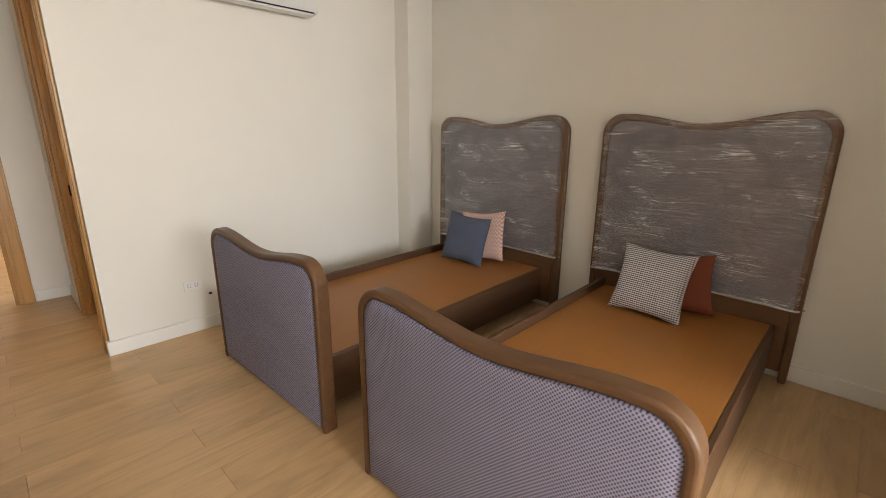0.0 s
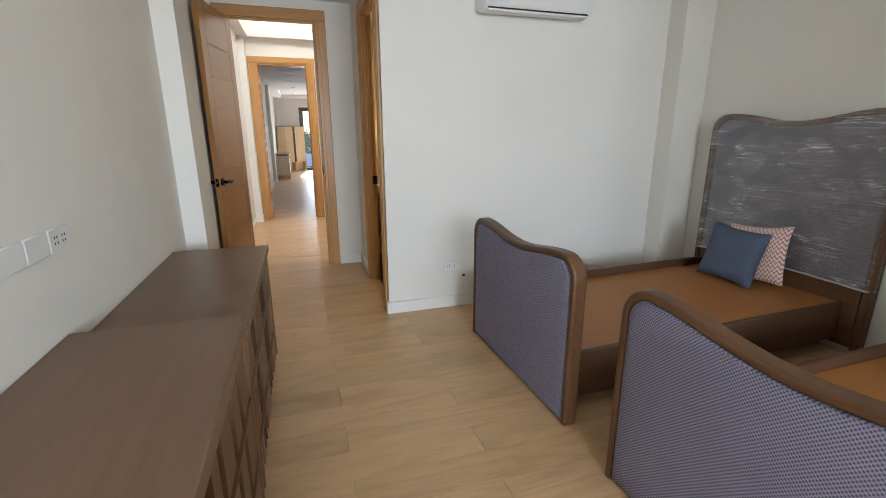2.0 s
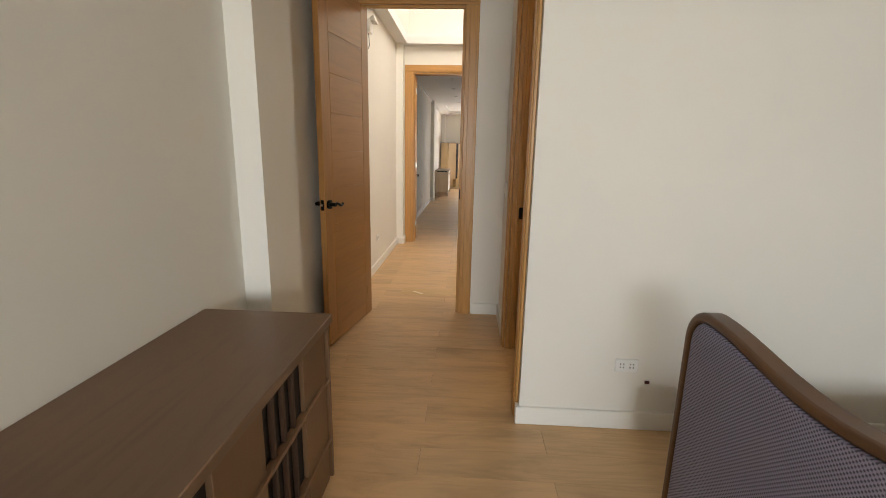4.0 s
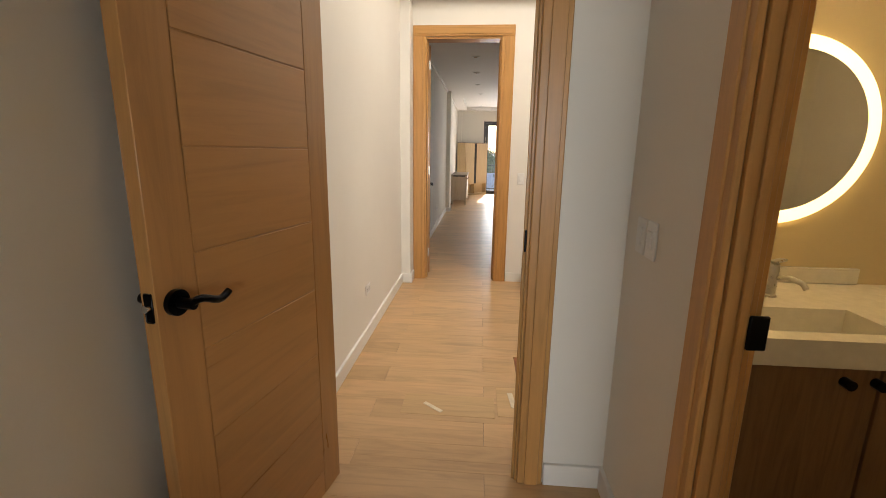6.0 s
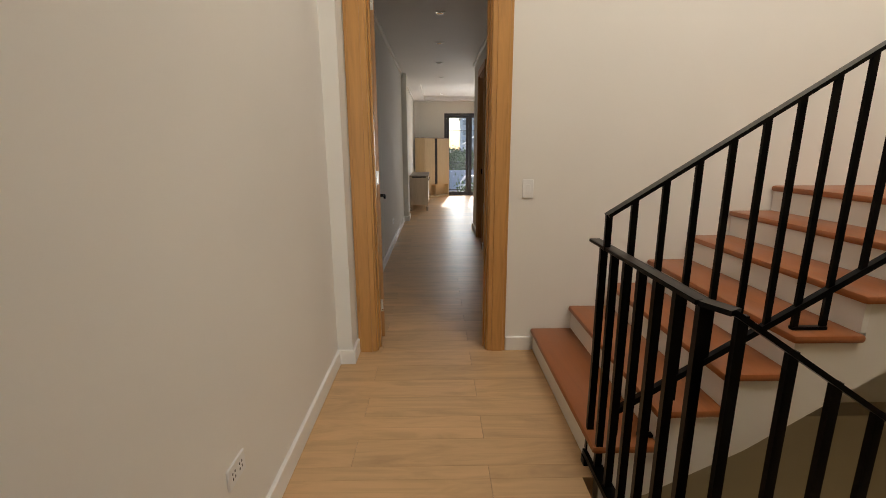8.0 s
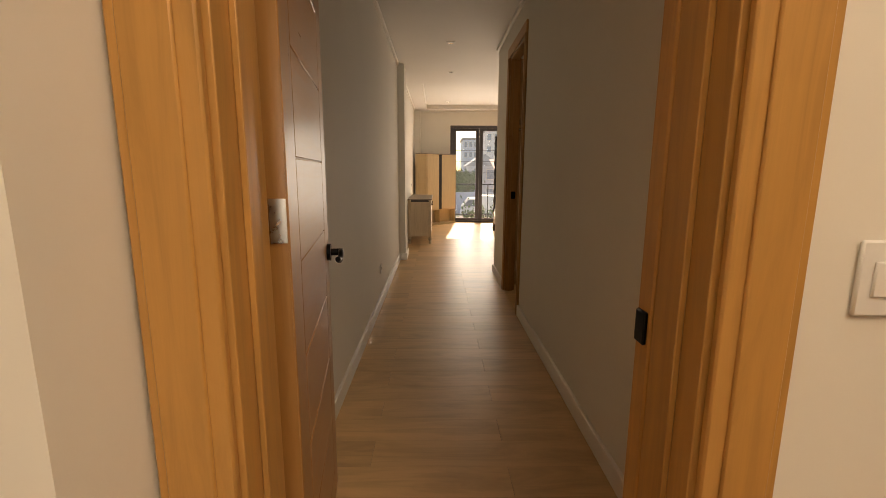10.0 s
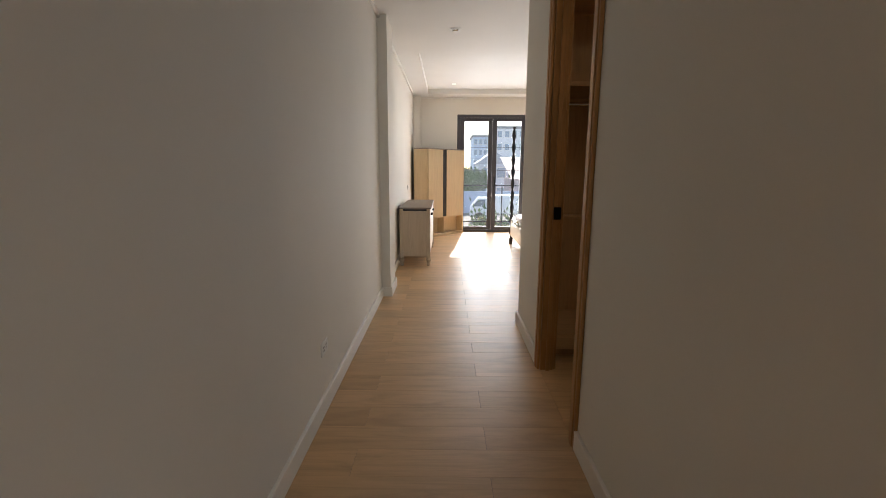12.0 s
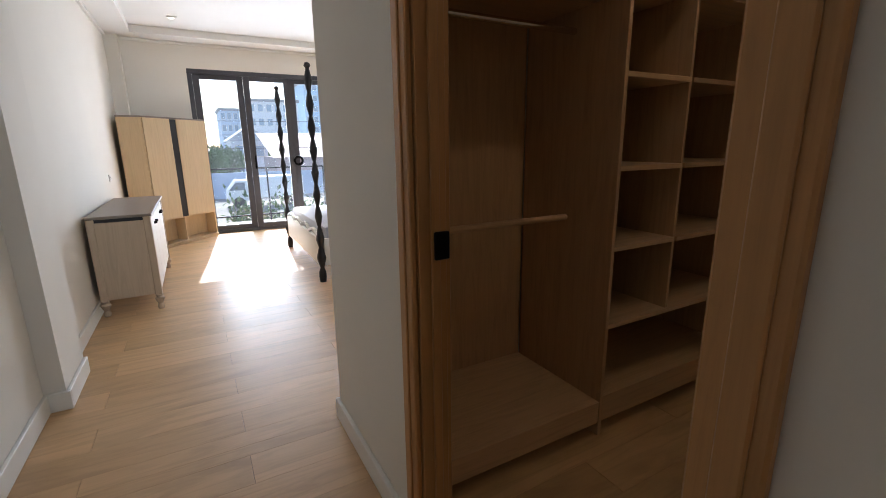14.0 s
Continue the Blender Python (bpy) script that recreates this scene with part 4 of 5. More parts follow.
# ---- bathroom ----
van = thing("vanity_cabinet", pose(0.66, 6.15, 0), "dark walnut wall-hung vanity cabinet with black knobs", "cabinet")
bm = bmesh.new()
bm_box(bm, 0, 1.30, -0.62, -0.002, 0.25, 0.68)
part("body", bm, VANITY, van)
for x in (0.0, 1.28):
    box_part("end_panel", (x, x + 0.02, -0.62, -0.002, 0.681, 0.756), VANITY, van)
for k in range(3):
    bm = bmesh.new()
    bm_box(bm, 0.005 + k * 0.433, 0.428 + k * 0.433, -0.640, -0.621, 0.255, 0.752, 0.002)
    part("door", bm, VANITY, van, "", True)
for x in (0.330, 0.418):
    bm = bmesh.new()
    bm_cyl(bm, 0.016, 0.03, pose(x, -0.655, 0.712, 90), 16)
    part("knob", bm, BLACKMETAL, van, "black round knob", True)
cnt = thing("washbasin_counter", pose(0.655, 6.15, 0.757), "pale quartz vanity top with backsplash and sink cut-out", "counter")
bm = bmesh.new()
rings = [[bm.verts.new((x, y, z)) for x, y in ((x0, y0), (x1, y0), (x1, y1), (x0, y1))]
         for x0, x1, y0, y1, z in ((0, 1.31, -0.65, -0.002, 0), (0, 1.31, -0.65, -0.002, 0.086), (0.09, 0.53, -0.585, -0.355, 0.086), (0.09, 0.53, -0.585, -0.355, 0))]
for a, c in zip(rings, rings[1:] + rings[:1]):
    for k in range(4):
        bm.faces.new((a[k], a[(k + 1) % 4], c[(k + 1) % 4], c[k]))
bmesh.ops.recalc_face_normals(bm, faces=bm.faces)
part("slab", bm, STONE, cnt)
bm = bmesh.new()
bm_box(bm, 0.0, 0.825, -0.022, -0.002, 0.087, 0.155, 0.003)
part("backsplash", bm, STONE, cnt, "", True)
basin = bmesh.new()
for d in ((0.088, 0.532, -0.587, -0.353, -0.05, -0.04), (0.080, 0.0885, -0.59, -0.35, -0.05, 0.03), (0.5315, 0.540, -0.59, -0.35, -0.05, 0.03), (0.0885, 0.5315, -0.594, -0.5865, -0.05, 0.03), (0.0885, 0.5315, -0.3535, -0.346, -0.05, 0.03)):
    bm_box(basin, *d)
part("basin", basin, CERAMIC, cnt, "white undermounted basin")
fc = thing("faucet", pose(1.005, 5.93, 0.843, 0, 0, 35), "brushed steel single-lever basin tap", "tap")
bm = bmesh.new()
bm_lathe(bm, [(0.027, 0), (0.027, 0.008), (0.021, 0.012), (0.021, 0.125), (0.019, 0.128)], 20)
part("body", bm, STEEL, fc, "", True)
bm = bmesh.new()
bm_tube(bm, [(0, -0.01, 0.075), (0.0, -0.06, 0.085), (0, -0.10, 0.075), (0, -0.115, 0.055)], 0.010, 10)
part("spout", bm, STEEL, fc, "", True)
bm = bmesh.new()
bm_box(bm, -0.009, 0.075, -0.014, 0.014, 0.130, 0.141, 0.003)
part("lever", bm, STEEL, fc, "", True)
mir = thing("round_mirror", pose(1.068, 6.15, 1.462), "round mirror with a warm glowing light ring", "mirror")
bm = bmesh.new()
bm_cyl(bm, 0.313, 0.012, pose(0, -0.028, 0, 90), 72)
part("mirror_glass", bm, MIRROR, mir)
bm = bmesh.new()
n = 72
ra = [[bm.verts.new((r * math.cos(2 * math.pi * k / n), y, r * math.sin(2 * math.pi * k / n))) for k in range(n)] for r, y in ((0.315, -0.032), (0.356, -0.032), (0.366, -0.026), (0.366, -0.012), (0.315, -0.012))]
for a, b in zip(ra, ra[1:] + ra[:1]):
    for k in range(n):
        bm.faces.new((a[k], a[(k + 1) % n], b[(k + 1) % n], b[k]))
part("light_ring", bm, LED, mir, "warm frosted light ring", True)
bm = bmesh.new()
bm_cyl(bm, 0.26, 0.010, pose(0, -0.006, 0, 90), 48)
part("mount", bm, BLACKPLASTIC, mir)

for x, c in ((-0.02, (0.75, 0.8, 1.0)), (0.03, (0.35, 0.25, 1.0))):
    bm = bmesh.new()
    bm_cyl(bm, 0.008, 0.002, pose(x, -0.0352, -0.225, 90), 16)
    part("touch_button", bm, glow("touch_button_light", c, 0.8), mir, "small glowing touch button")
# out-of-view fitting added under the bathroom fill
bl = thing("bathroom_fill_downlight", pose(1.20, 5.45, 2.50), "small unseen downlight added to light the bathroom", "downlight")
bm = bmesh.new()
bm_lathe(bm, [(0.055, -0.012), (0.06, -0.008), (0.06, -0.001)], 24)
part("trim_ring", bm, WHITEPLASTIC, bl, "", True)

# ---- hall and staircase ----
RISE, GO, NOSE0, Y0, Y1 = 0.16, 0.252, 0.355, 7.655, 8.878
stair = thing("staircase_up", pose(NOSE0, Y0, 0), "white staircase with reddish-brown wooden treads going up", "staircase")
NST = 7
LANDING = 2.735
for i in range(NST):
    bm = bmesh.new()
    bm_box(bm, i * GO, (i + 1) * GO + 0.035 if i < NST - 1 else LANDING, -0.022, Y1 - Y0, (i + 1) * RISE - 0.036, (i + 1) * RISE, 0.014)
    part("tread", bm, TREAD, stair, "reddish-brown wooden tread", True)
    bm = bmesh.new()
    bm_box(bm, i * GO + 0.022, i * GO + 0.045, 0.0, Y1 - Y0, i * RISE + (0.0 if i else 0.001), (i + 1) * RISE - 0.037)
    part("riser", bm, TRIM, stair, "white painted riser")
bm = bmesh.new()
side = [(0.0455, 0.001)]
for i in range(NST):
    side += [(i * GO + 0.0455, (i + 1) * RISE - 0.0365), ((i + 1) * GO + 0.0455 if i < NST - 1 else LANDING, (i + 1) * RISE - 0.0365)]
side += [(LANDING, 0.91), (1.81, 0.91), (1.50, 0.70), (0.645, 0.12), (0.25, -0.09), (0.0455, -0.14)]
bm_prism(bm, side, "y", 0.0, Y1 - Y0)
part("stringer", bm, WALL, stair, "cream painted solid flank and soffit")


def balustrade_up():
    th = thing("stair_railing", pose(0, 7.70, 0), "black metal railing along the rising flight", "railing")

    def rail_z(x):
        return 1.111 + 0.642 * (x - 0.372)

    def low_z(x):
        return 0.393 + 0.650 * (x - 0.633)
    x_end = 1.985
    bm = bmesh.new()
    bm_bar(bm, (0.365, 0, rail_z(0.365)), (x_end, 0, rail_z(x_end)), 0.045, 0.014)
    part("handrail", bm, BLACKMETAL, th)
    bm = bmesh.new()
    bm_bar(bm, (0.47, 0, low_z(0.47)), (x_end, 0, low_z(x_end)), 0.026, 0.024)
    part("bottom_rail", bm, BLACKMETAL, th)
    xs = [0.372, 0.466] + [0.578 + 0.1153 * k for k in range(13)]
    for k, x in enumerate(xs):
        foot = low_z(x) if k % 5 not in (2, 3) else None
        if k in (0,):
            foot = 0.97
        if foot is None or k == 1:
            tread = math.floor((x - NOSE0) / GO) + 1
            foot = tread * RISE + 0.012
        bm = bmesh.new()
        bm_box(bm, x - 0.012, x + 0.012, -0.007, 0.007, foot, rail_z(x))
        part("baluster", bm, BLACKMETAL, th)
    for k in range(2, 14, 5):
        xa, xb = (xs[k], xs[k + 1])
        tread = min(math.floor((xa - NOSE0) / GO), math.floor((xb - NOSE0) / GO)) + 1
        bm = bmesh.new()
        bm_box(bm, xa - 0.012, xb + 0.012, -0.012, 0.012, tread * RISE + 0.001, tread * RISE + 0.014)
        part("foot", bm, BLACKMETAL, th)
    return th


balustrade_up()


def guard():
    th = thing("guard_railing", pose(0.385, 7.09, 0), "black metal guard rail at the edge of the stairwell", "railing")
    ln = 0.67
    bm = bmesh.new()
    bm_box(bm, -0.022, 0.022, 0.0, 0.78, 0.972, 0.986, 0.002)
    part("top_rail", bm, BLACKMETAL, th, "", True)
    bm = bmesh.new()
    bm_box(bm, -0.025, 0.025, -0.015, ln, 0.035, 0.060)
    part("bottom_rail", bm, BLACKMETAL, th)
    for k in range(7):
        y = ln * k / 6
        bm = bmesh.new()
        bm_box(bm, -0.014, 0.014, y - 0.010, y + 0.010, 0.061, 0.971)
        part("baluster", bm, BLACKMETAL, th)
    for y in (0.0, ln - 0.02):
        bm = bmesh.new()
        bm_box(bm, -0.03, 0.03, y - 0.02, y + 0.02, 0.001, 0.034)
        part("foot", bm, BLACKMETAL, th)
    return th


guard()
DN = 0.681


def balustrade_down():
    th = thing("descending_railing", pose(0, 7.02, 0), "black metal railing along the descending flight", "railing")

    def rail_z(x):
        return 0.979 - DN * max(0, x - 0.425)
    bm = bmesh.new()
    bm_bar(bm, (0.385, 0.072, 0.979), (0.42, 0, 0.979), 0.04, 0.014)
    bm_bar(bm, (0.415, 0, rail_z(0.415)), (1.215, 0, rail_z(1.215)), 0.04, 0.014)
    part("handrail", bm, BLACKMETAL, th)
    bm = bmesh.new()
    bm_bar(bm, (0.42, 0, 0.079), (1.16, 0, rail_z(1.16) - 0.90), 0.026, 0.024)
    part("bottom_rail", bm, BLACKMETAL, th)
    for x in [0.435] + [0.570 + 0.122 * k for k in range(6)]:
        bm = bmesh.new()
        bm_box(bm, x - 0.013, x + 0.013, -0.008, 0.008, rail_z(x) - 0.90, rail_z(x))
        part("baluster", bm, BLACKMETAL, th)
    return th


balustrade_down()
dst = thing("staircase_down", pose(0.15, 6.27, 0), "white staircase with reddish-brown treads going down", "staircase")
for i in range(12):
    bm = bmesh.new()
    top = 0.003 - i * RISE
    bm_box(bm, i * GO, (i + 1) * GO + 0.03, 0.002, 0.765, top - 0.036, top, 0.010)
    part("tread", bm, TREAD, dst, "reddish-brown wooden tread", True)
    bm = bmesh.new()
    bm_box(bm, (i + 1) * GO, (i + 1) * GO + 0.02, 0.002, 0.74, top - RISE, top - 0.037)
    part("riser", bm, TRIM, dst, "white painted riser")

# unseen window added around the stairwell fill lamp
sw = thing("added_window_2", pose(1.60, 6.15, 0), "unseen dark-framed high window added to light the stairs", "window")
tagged(sw, kind="structure")
for d in ((-0.90, -0.85, 3.50, 5.00), (0.85, 0.90, 3.50, 5.00), (-0.85, 0.85, 3.50, 3.55), (-0.85, 0.85, 4.95, 5.00), (-0.025, 0.025, 3.55, 4.95)):
    box_part("window_frame", (d[0], d[1], 0.02, 0.08, d[2], d[3]), ALU, sw, 0.003)
for a, b in ((-0.85, -0.025), (0.025, 0.85)):
    box_part("pane", (a, b, 0.045, 0.051, 3.55, 4.95), GLASS, sw).visible_shadow = False

em = thing("emergency_light", pose(-0.92, 6.85, 2.56), "white emergency light with hanging wire on the hall wall", "emergency light")
bm = bmesh.new()
bm_box(bm, 0.0, 0.055, -0.07, 0.07, -0.05, 0.06, 0.008)
part("housing", bm, WHITEPLASTIC, em, "", True)
for s in (-1, 1):
    bm = bmesh.new()
    bm_lathe(bm, [(0.018, 0), (0.034, 0.03), (0.036, 0.05), (0.030, 0.054)], 18, pose(0.05, s * 0.038, 0.055, 0, 70, 0))
    part("lamp_head", bm, WHITEPLASTIC, em, "round white lamp head", True)
bm = bmesh.new()
bm_tube(bm, [(0.02, 0.02, -0.05), (0.022, 0.03, -0.10), (0.02, 0.05, -0.15), (0.012, 0.03, -0.19)], 0.003, 6)
part("wire", bm, BLACKPLASTIC, em, "", True)

SCRAP = plain("raw_wood_scrap", (0.76, 0.67, 0.50), 0.7)
for m, dims in ((pose(-0.335, 6.37, 0.001, 0, 0, -38), (0.13, 0.022)), (pose(0.10, 6.48, 0.001, 0, 0, 96), (0.15, 0.03))):
    bm = bmesh.new()
    bm_box(bm, -dims[0] / 2, dims[0] / 2, -dims[1] / 2, dims[1] / 2, 0, 0.006, 0.001)
    solo("wood_scrap", bm, SCRAP, "pale splinter of wood lying on the hall floor", "wood scrap", "", True).matrix_world = m
PATCH = wood("unfinished_plank", (0.63, 0.43, 0.225), 0, 0.55, 0.2, 1.0)
for x0, x1, y0, y1 in ((-0.505, 0.00, 6.30, 6.50), (0.015, 0.14, 6.32, 6.62)):
    bm = bmesh.new()
    bm_box(bm, x0, x1, y0, y1, 0.0005, 0.003, 0.001)
    solo("loose_plank", bm, PATCH, "loose unfinished floor piece in the hall", "floor piece", "", True)

# ---- corridor ----
for x, y, z in ((-0.23, 9.75, 2.68), (-0.23, 10.87, 2.68), (-0.23, 12.15, 2.68), (-0.22, 13.50, 2.68), (-0.17, 14.95, 2.68), (-0.13, 18.30, 2.765)):
    th = thing("downlight", pose(x, y, z), "square white recessed downlight in the ceiling" if z < 2.7 else "small lit round downlight in the tray ceiling", "downlight", "ceiling downlights")
    bm = bmesh.new()
    for d in ((-0.05, 0.05, -0.05, -0.03), (-0.05, 0.05, 0.03, 0.05), (-0.05, -0.03, -0.03, 0.03), (0.03, 0.05, -0.03, 0.03)):
        bm_box(bm, *d, -0.010, -0.001)
    part("trim_ring", bm, WHITEPLASTIC, th)
    bm = bmesh.new()
    bm_cyl(bm, 0.028, 0.006, pose(0, 0, -0.006), 20)
    part("lens", bm, LAMPGLOW if z > 2.7 else CHROME, th)

# ---- closet ----
# unseen fitting added to go with the closet fill
cdl = thing("closet_fill_downlight", pose(1.30, 12.25, 2.68), "unseen round warm downlight added to brighten the closet", "downlight")
bm = bmesh.new()
bm_lathe(bm, [(0.055, -0.012), (0.06, -0.008), (0.06, -0.001)], 24)
part("trim_ring", bm, WHITEPLASTIC, cdl, "", True)
bm = bmesh.new()
bm_cyl(bm, 0.045, 0.004, pose(0, 0, -0.014), 24)
part("lens", bm, LAMPGLOW, cdl, "glowing round lens")
cb = thing("closet_wardrobe", pose(0.468, 13.01, 0), "open oak closet with hanging rail and raised floor", "wardrobe")
CW = 0.837
for nm, d, mt in (("base", (0, CW, 0.07, 0.58, 0.001, 0.068), CLOSETWOOD), ("bottom_board", (0, CW, -0.002, 0.56, 0.069, 0.173), CLOSETLIT), ("side_panel", (-0.018, 0.0, 0, 0.58, 0.0, 2.40), CLOSETWOOD),
                  ("back_panel", (0.0, CW, 0.56, 0.58, 0.069, 2.40), CLOSETWOOD), ("top_board", (0, CW, 0, 0.56, 2.38, 2.40), CLOSETLIT), ("shelf", (0, CW, 0.05, 0.56, 1.80, 1.83), CLOSETLIT)):
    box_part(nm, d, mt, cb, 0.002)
for z in (0.957, 1.72):
    bm = bmesh.new()
    bm_tube(bm, [(0.0, 0.26, z), (CW, 0.26, z)], 0.014, 12)
    part("hanging_rail", bm, CLOSETLIT if z < 1 else CHROME, cb, "pale round hanging rail", True)
tw = thing("closet_shelf_tower", pose(1.31, 13.01, 0), "oak closet tower with open cubbyholes and drawers gap", "shelf unit")
TWW = 1.07
for x in (0.0, TWW - 0.02):
    box_part("side_panel", (x, x + 0.02, 0, 0.56, 0.0, 2.40), CLOSETWOOD, tw, 0.002)
box_part("back_panel", (0.02, TWW - 0.02, 0.54, 0.56, 0.10, 2.40), CLOSETWOOD, tw, 0.0)
box_part("divider", (0.405, 0.423, 0.01, 0.54, 0.526, 2.38), CLOSETWOOD, tw, 0.002)
box_part("base", (0.02, TWW - 0.02, 0.07, 0.54, 0.0, 0.068), CLOSETWOOD, tw, 0.002)
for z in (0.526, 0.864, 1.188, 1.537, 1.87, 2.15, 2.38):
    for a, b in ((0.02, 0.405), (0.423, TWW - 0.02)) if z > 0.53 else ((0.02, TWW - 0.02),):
        box_part("shelf", (a, b, 0.002, 0.54, z - 0.02, z), CLOSETLIT, tw, 0.001)
box_part("bottom_board", (0.02, TWW - 0.02, 0.002, 0.54, 0.069, 0.190), CLOSETLIT, tw, 0.001)

# ---- far room ----
sb = thing("sideboard", pose(-0.865, 15.93, 0), "limed wood sideboard with grey top and turned feet", "sideboard")
SW, SLN, SH = 0.40, 1.48, 0.785
box_part("top", (-0.01, SW + 0.015, -0.02, SLN + 0.02, SH - 0.022, SH), GREYTOP, sb, 0.004, "grey-brown wooden top")
box_part("body", (0.0, SW - 0.02, 0.0, SLN, 0.13, SH - 0.05), LIMED, sb, 0.003)
box_part("dark_band", (0.01, SW - 0.03, 0.008, SLN - 0.008, SH - 0.05, SH - 0.022), BLACKPLASTIC, sb, 0.0)
for y in (0.0, SLN - 0.05):
    for x in (-0.004, SW - 0.046):
        box_part("corner_post", (x, x + 0.05, y - 0.004 if y == 0 else y + 0.004, y + 0.046 if y == 0 else y + 0.054, 0.12, SH - 0.022), LIMED, sb, 0.004)
        bm = bmesh.new()
        bm_lathe(bm, [(0.022, 0.0), (0.026, 0.02), (0.018, 0.045), (0.03, 0.07), (0.036, 0.09), (0.024, 0.105), (0.03, 0.119)], 16, pose(x + 0.025, y + 0.022, 0))
        part("foot", bm, LIMED, sb, "turned foot", True)
for k in range(4):
    a = 0.055 + k * (SLN - 0.11) / 4
    box_part("door", (SW - 0.019, SW - 0.002, a + 0.004, a + (SLN - 0.11) / 4 - 0.004, 0.14, SH - 0.055), paint("sideboard_door_%s" % "abcd"[k], (0.62, 0.58, 0.50), 0.5), sb, 0.003)
    bm = bmesh.new()
    bm_cyl(bm, 0.012, 0.025, pose(SW + 0.010, a + (0.06 if k % 2 else (SLN - 0.11) / 4 - 0.06), SH - 0.12, 0, 90), 12)
    part("knob", bm, BLACKMETAL, sb, "black knob", True)

wd = thing("corner_wardrobe", pose(0, 0, 0), "pale ash corner wardrobe with dark middle strip and open cubbies", "wardrobe")
A, B = (-0.605, 18.42), (0.09, 19.12)
OUT = [(-0.85, 18.42), A, B, (0.09, 19.21), (-0.72, 19.21), (-0.85, 19.05)]
WH = 1.662
bm = bmesh.new()
bm_prism(bm, OUT, "z", 0.36, WH - 0.02)
part("body", bm, ASH, wd)
bm = bmesh.new()
bm_prism(bm, OUT, "z", WH - 0.019, WH, 0.002)
part("top", bm, GREYTOP, wd, "dark top edge")
bm = bmesh.new()
bm_prism(bm, OUT, "z", 0.001, 0.03)
part("base", bm, ASH, wd)
ux, uy = (B[0] - A[0]), (B[1] - A[1])
L = math.hypot(ux, uy)
fr = pose(A[0], A[1], 0, 0, 0, math.degrees(math.atan2(uy, ux)))


def on_front(name, dims, mat, label="", bev=0.0):
    ob = box_part(name, dims, mat, wd, bev, label)
    ob.matrix_local = fr
    return ob


mid = L * 0.45
on_front("door", (0.012, mid - 0.049, -0.018, -0.001, 0.375, WH - 0.024), ASH, "", 0.002)
on_front("door", (mid + 0.049, L - 0.012, -0.018, -0.001, 0.375, WH - 0.024), ASH, "", 0.002)
on_front("strip", (mid - 0.048, mid + 0.048, -0.014, -0.001, 0.375, WH - 0.024), BLACKPLASTIC, "black strip between the doors")
for x in (0.0, mid - 0.01, L - 0.02):
    on_front("cubby_wall", (x, x + 0.02, 0.0, 0.168, 0.052, 0.359), ASH)
bm = bmesh.new()
bm_prism(bm, [(-0.845, 18.425), (-0.625, 18.425), (-0.77, 18.64), (-0.845, 18.67)], "z", 0.031, 0.359)
part("side_base", bm, ASH, wd)
on_front("cubby_back", (0.02, L - 0.02, 0.17, 0.18, 0.051, 0.359), ASH)
on_front("cubby_floor", (0.0, L, -0.016, 0.17, 0.03, 0.051), ASH, "", 0.002)

sl = thing("sliding_door", pose(SL0, 19.30, 0), "dark aluminium sliding glass door to the balcony", "sliding door")
tagged(sl, kind="structure")
W = SL1 - SL0
for nm, d in (("head_frame", (0, W, -0.05, 0.06, SLH - 0.06, SLH)), ("sill_frame", (0, W, -0.05, 0.06, 0.0, 0.045)), ("side_frame", (0, 0.06, -0.049, 0.059, 0.045, SLH - 0.06)), ("side_frame", (W - 0.06, W, -0.049, 0.059, 0.045, SLH - 0.06))):
    box_part(nm, d, ALU, sl, 0.003)
edges = [0.062, 0.712, 1.365, 2.02, W - 0.062]
for k in range(4):
    a, b = edges[k], edges[k + 1]
    dy = -0.022 if k % 2 else 0.022
    lo, hi = dy - 0.018, dy + 0.018
    for nm, d in (("panel_stile", (a, a + 0.085, lo, hi, 0.046, SLH - 0.061)), ("panel_stile", (b - 0.085, b, lo, hi, 0.046, SLH - 0.061)), ("panel_rail", (a + 0.085, b - 0.085, lo, hi, SLH - 0.125, SLH - 0.061)), ("panel_rail", (a + 0.085, b - 0.085, lo, hi, 0.046, 0.11))):
        box_part(nm, d, ALU, sl, 0.003)
    box_part("pane", (a + 0.085, b - 0.085, dy - 0.003, dy + 0.003, 0.11, SLH - 0.125), GLASS, sl).visible_shadow = False
box_part("pull_handle", (0.765, 0.785, -0.075, -0.041, 0.95, 1.15), BLACKMETAL, sl, 0.004)
bm = bmesh.new()
n = 24
for k in range(n):
    a = 2 * math.pi * k / n
    v = bmesh.ops.create_icosphere(bm, subdivisions=1, radius=0.022)["verts"]
    bmesh.ops.translate(bm, verts=v, vec=(1.41 + 0.06 * math.cos(a), -0.065, 1.06 + 0.06 * math.sin(a)))
part("ring_lock", bm, BLACKMETAL, sl, "black ornamental ring lock", True)


def bed_post(parent, x, y, h):
    prof, nb = [], 9
    for k in range(nb * 8 + 1):
        u = k / 8
        tri = 1 - abs(2 * (u % 1.0) - 1)
        r = 0.015 + 0.021 * tri ** 0.9
        if u < 1.5:
            r *= 1.25
        prof.append((r, 0.14 + (h - 0.19) * k / (nb * 8)))
    prof = [(0.030, 0.0), (0.036, 0.05), (0.034, 0.10)] + prof + [(0.030, h - 0.03), (0.022, h - 0.008), (0.006, h)]
    bm = bmesh.new()
    bm_lathe(bm, prof, 14, pose(x, y, 0))
    part("post", bm, BLACKPLASTIC, parent, "black turned bed post", True)


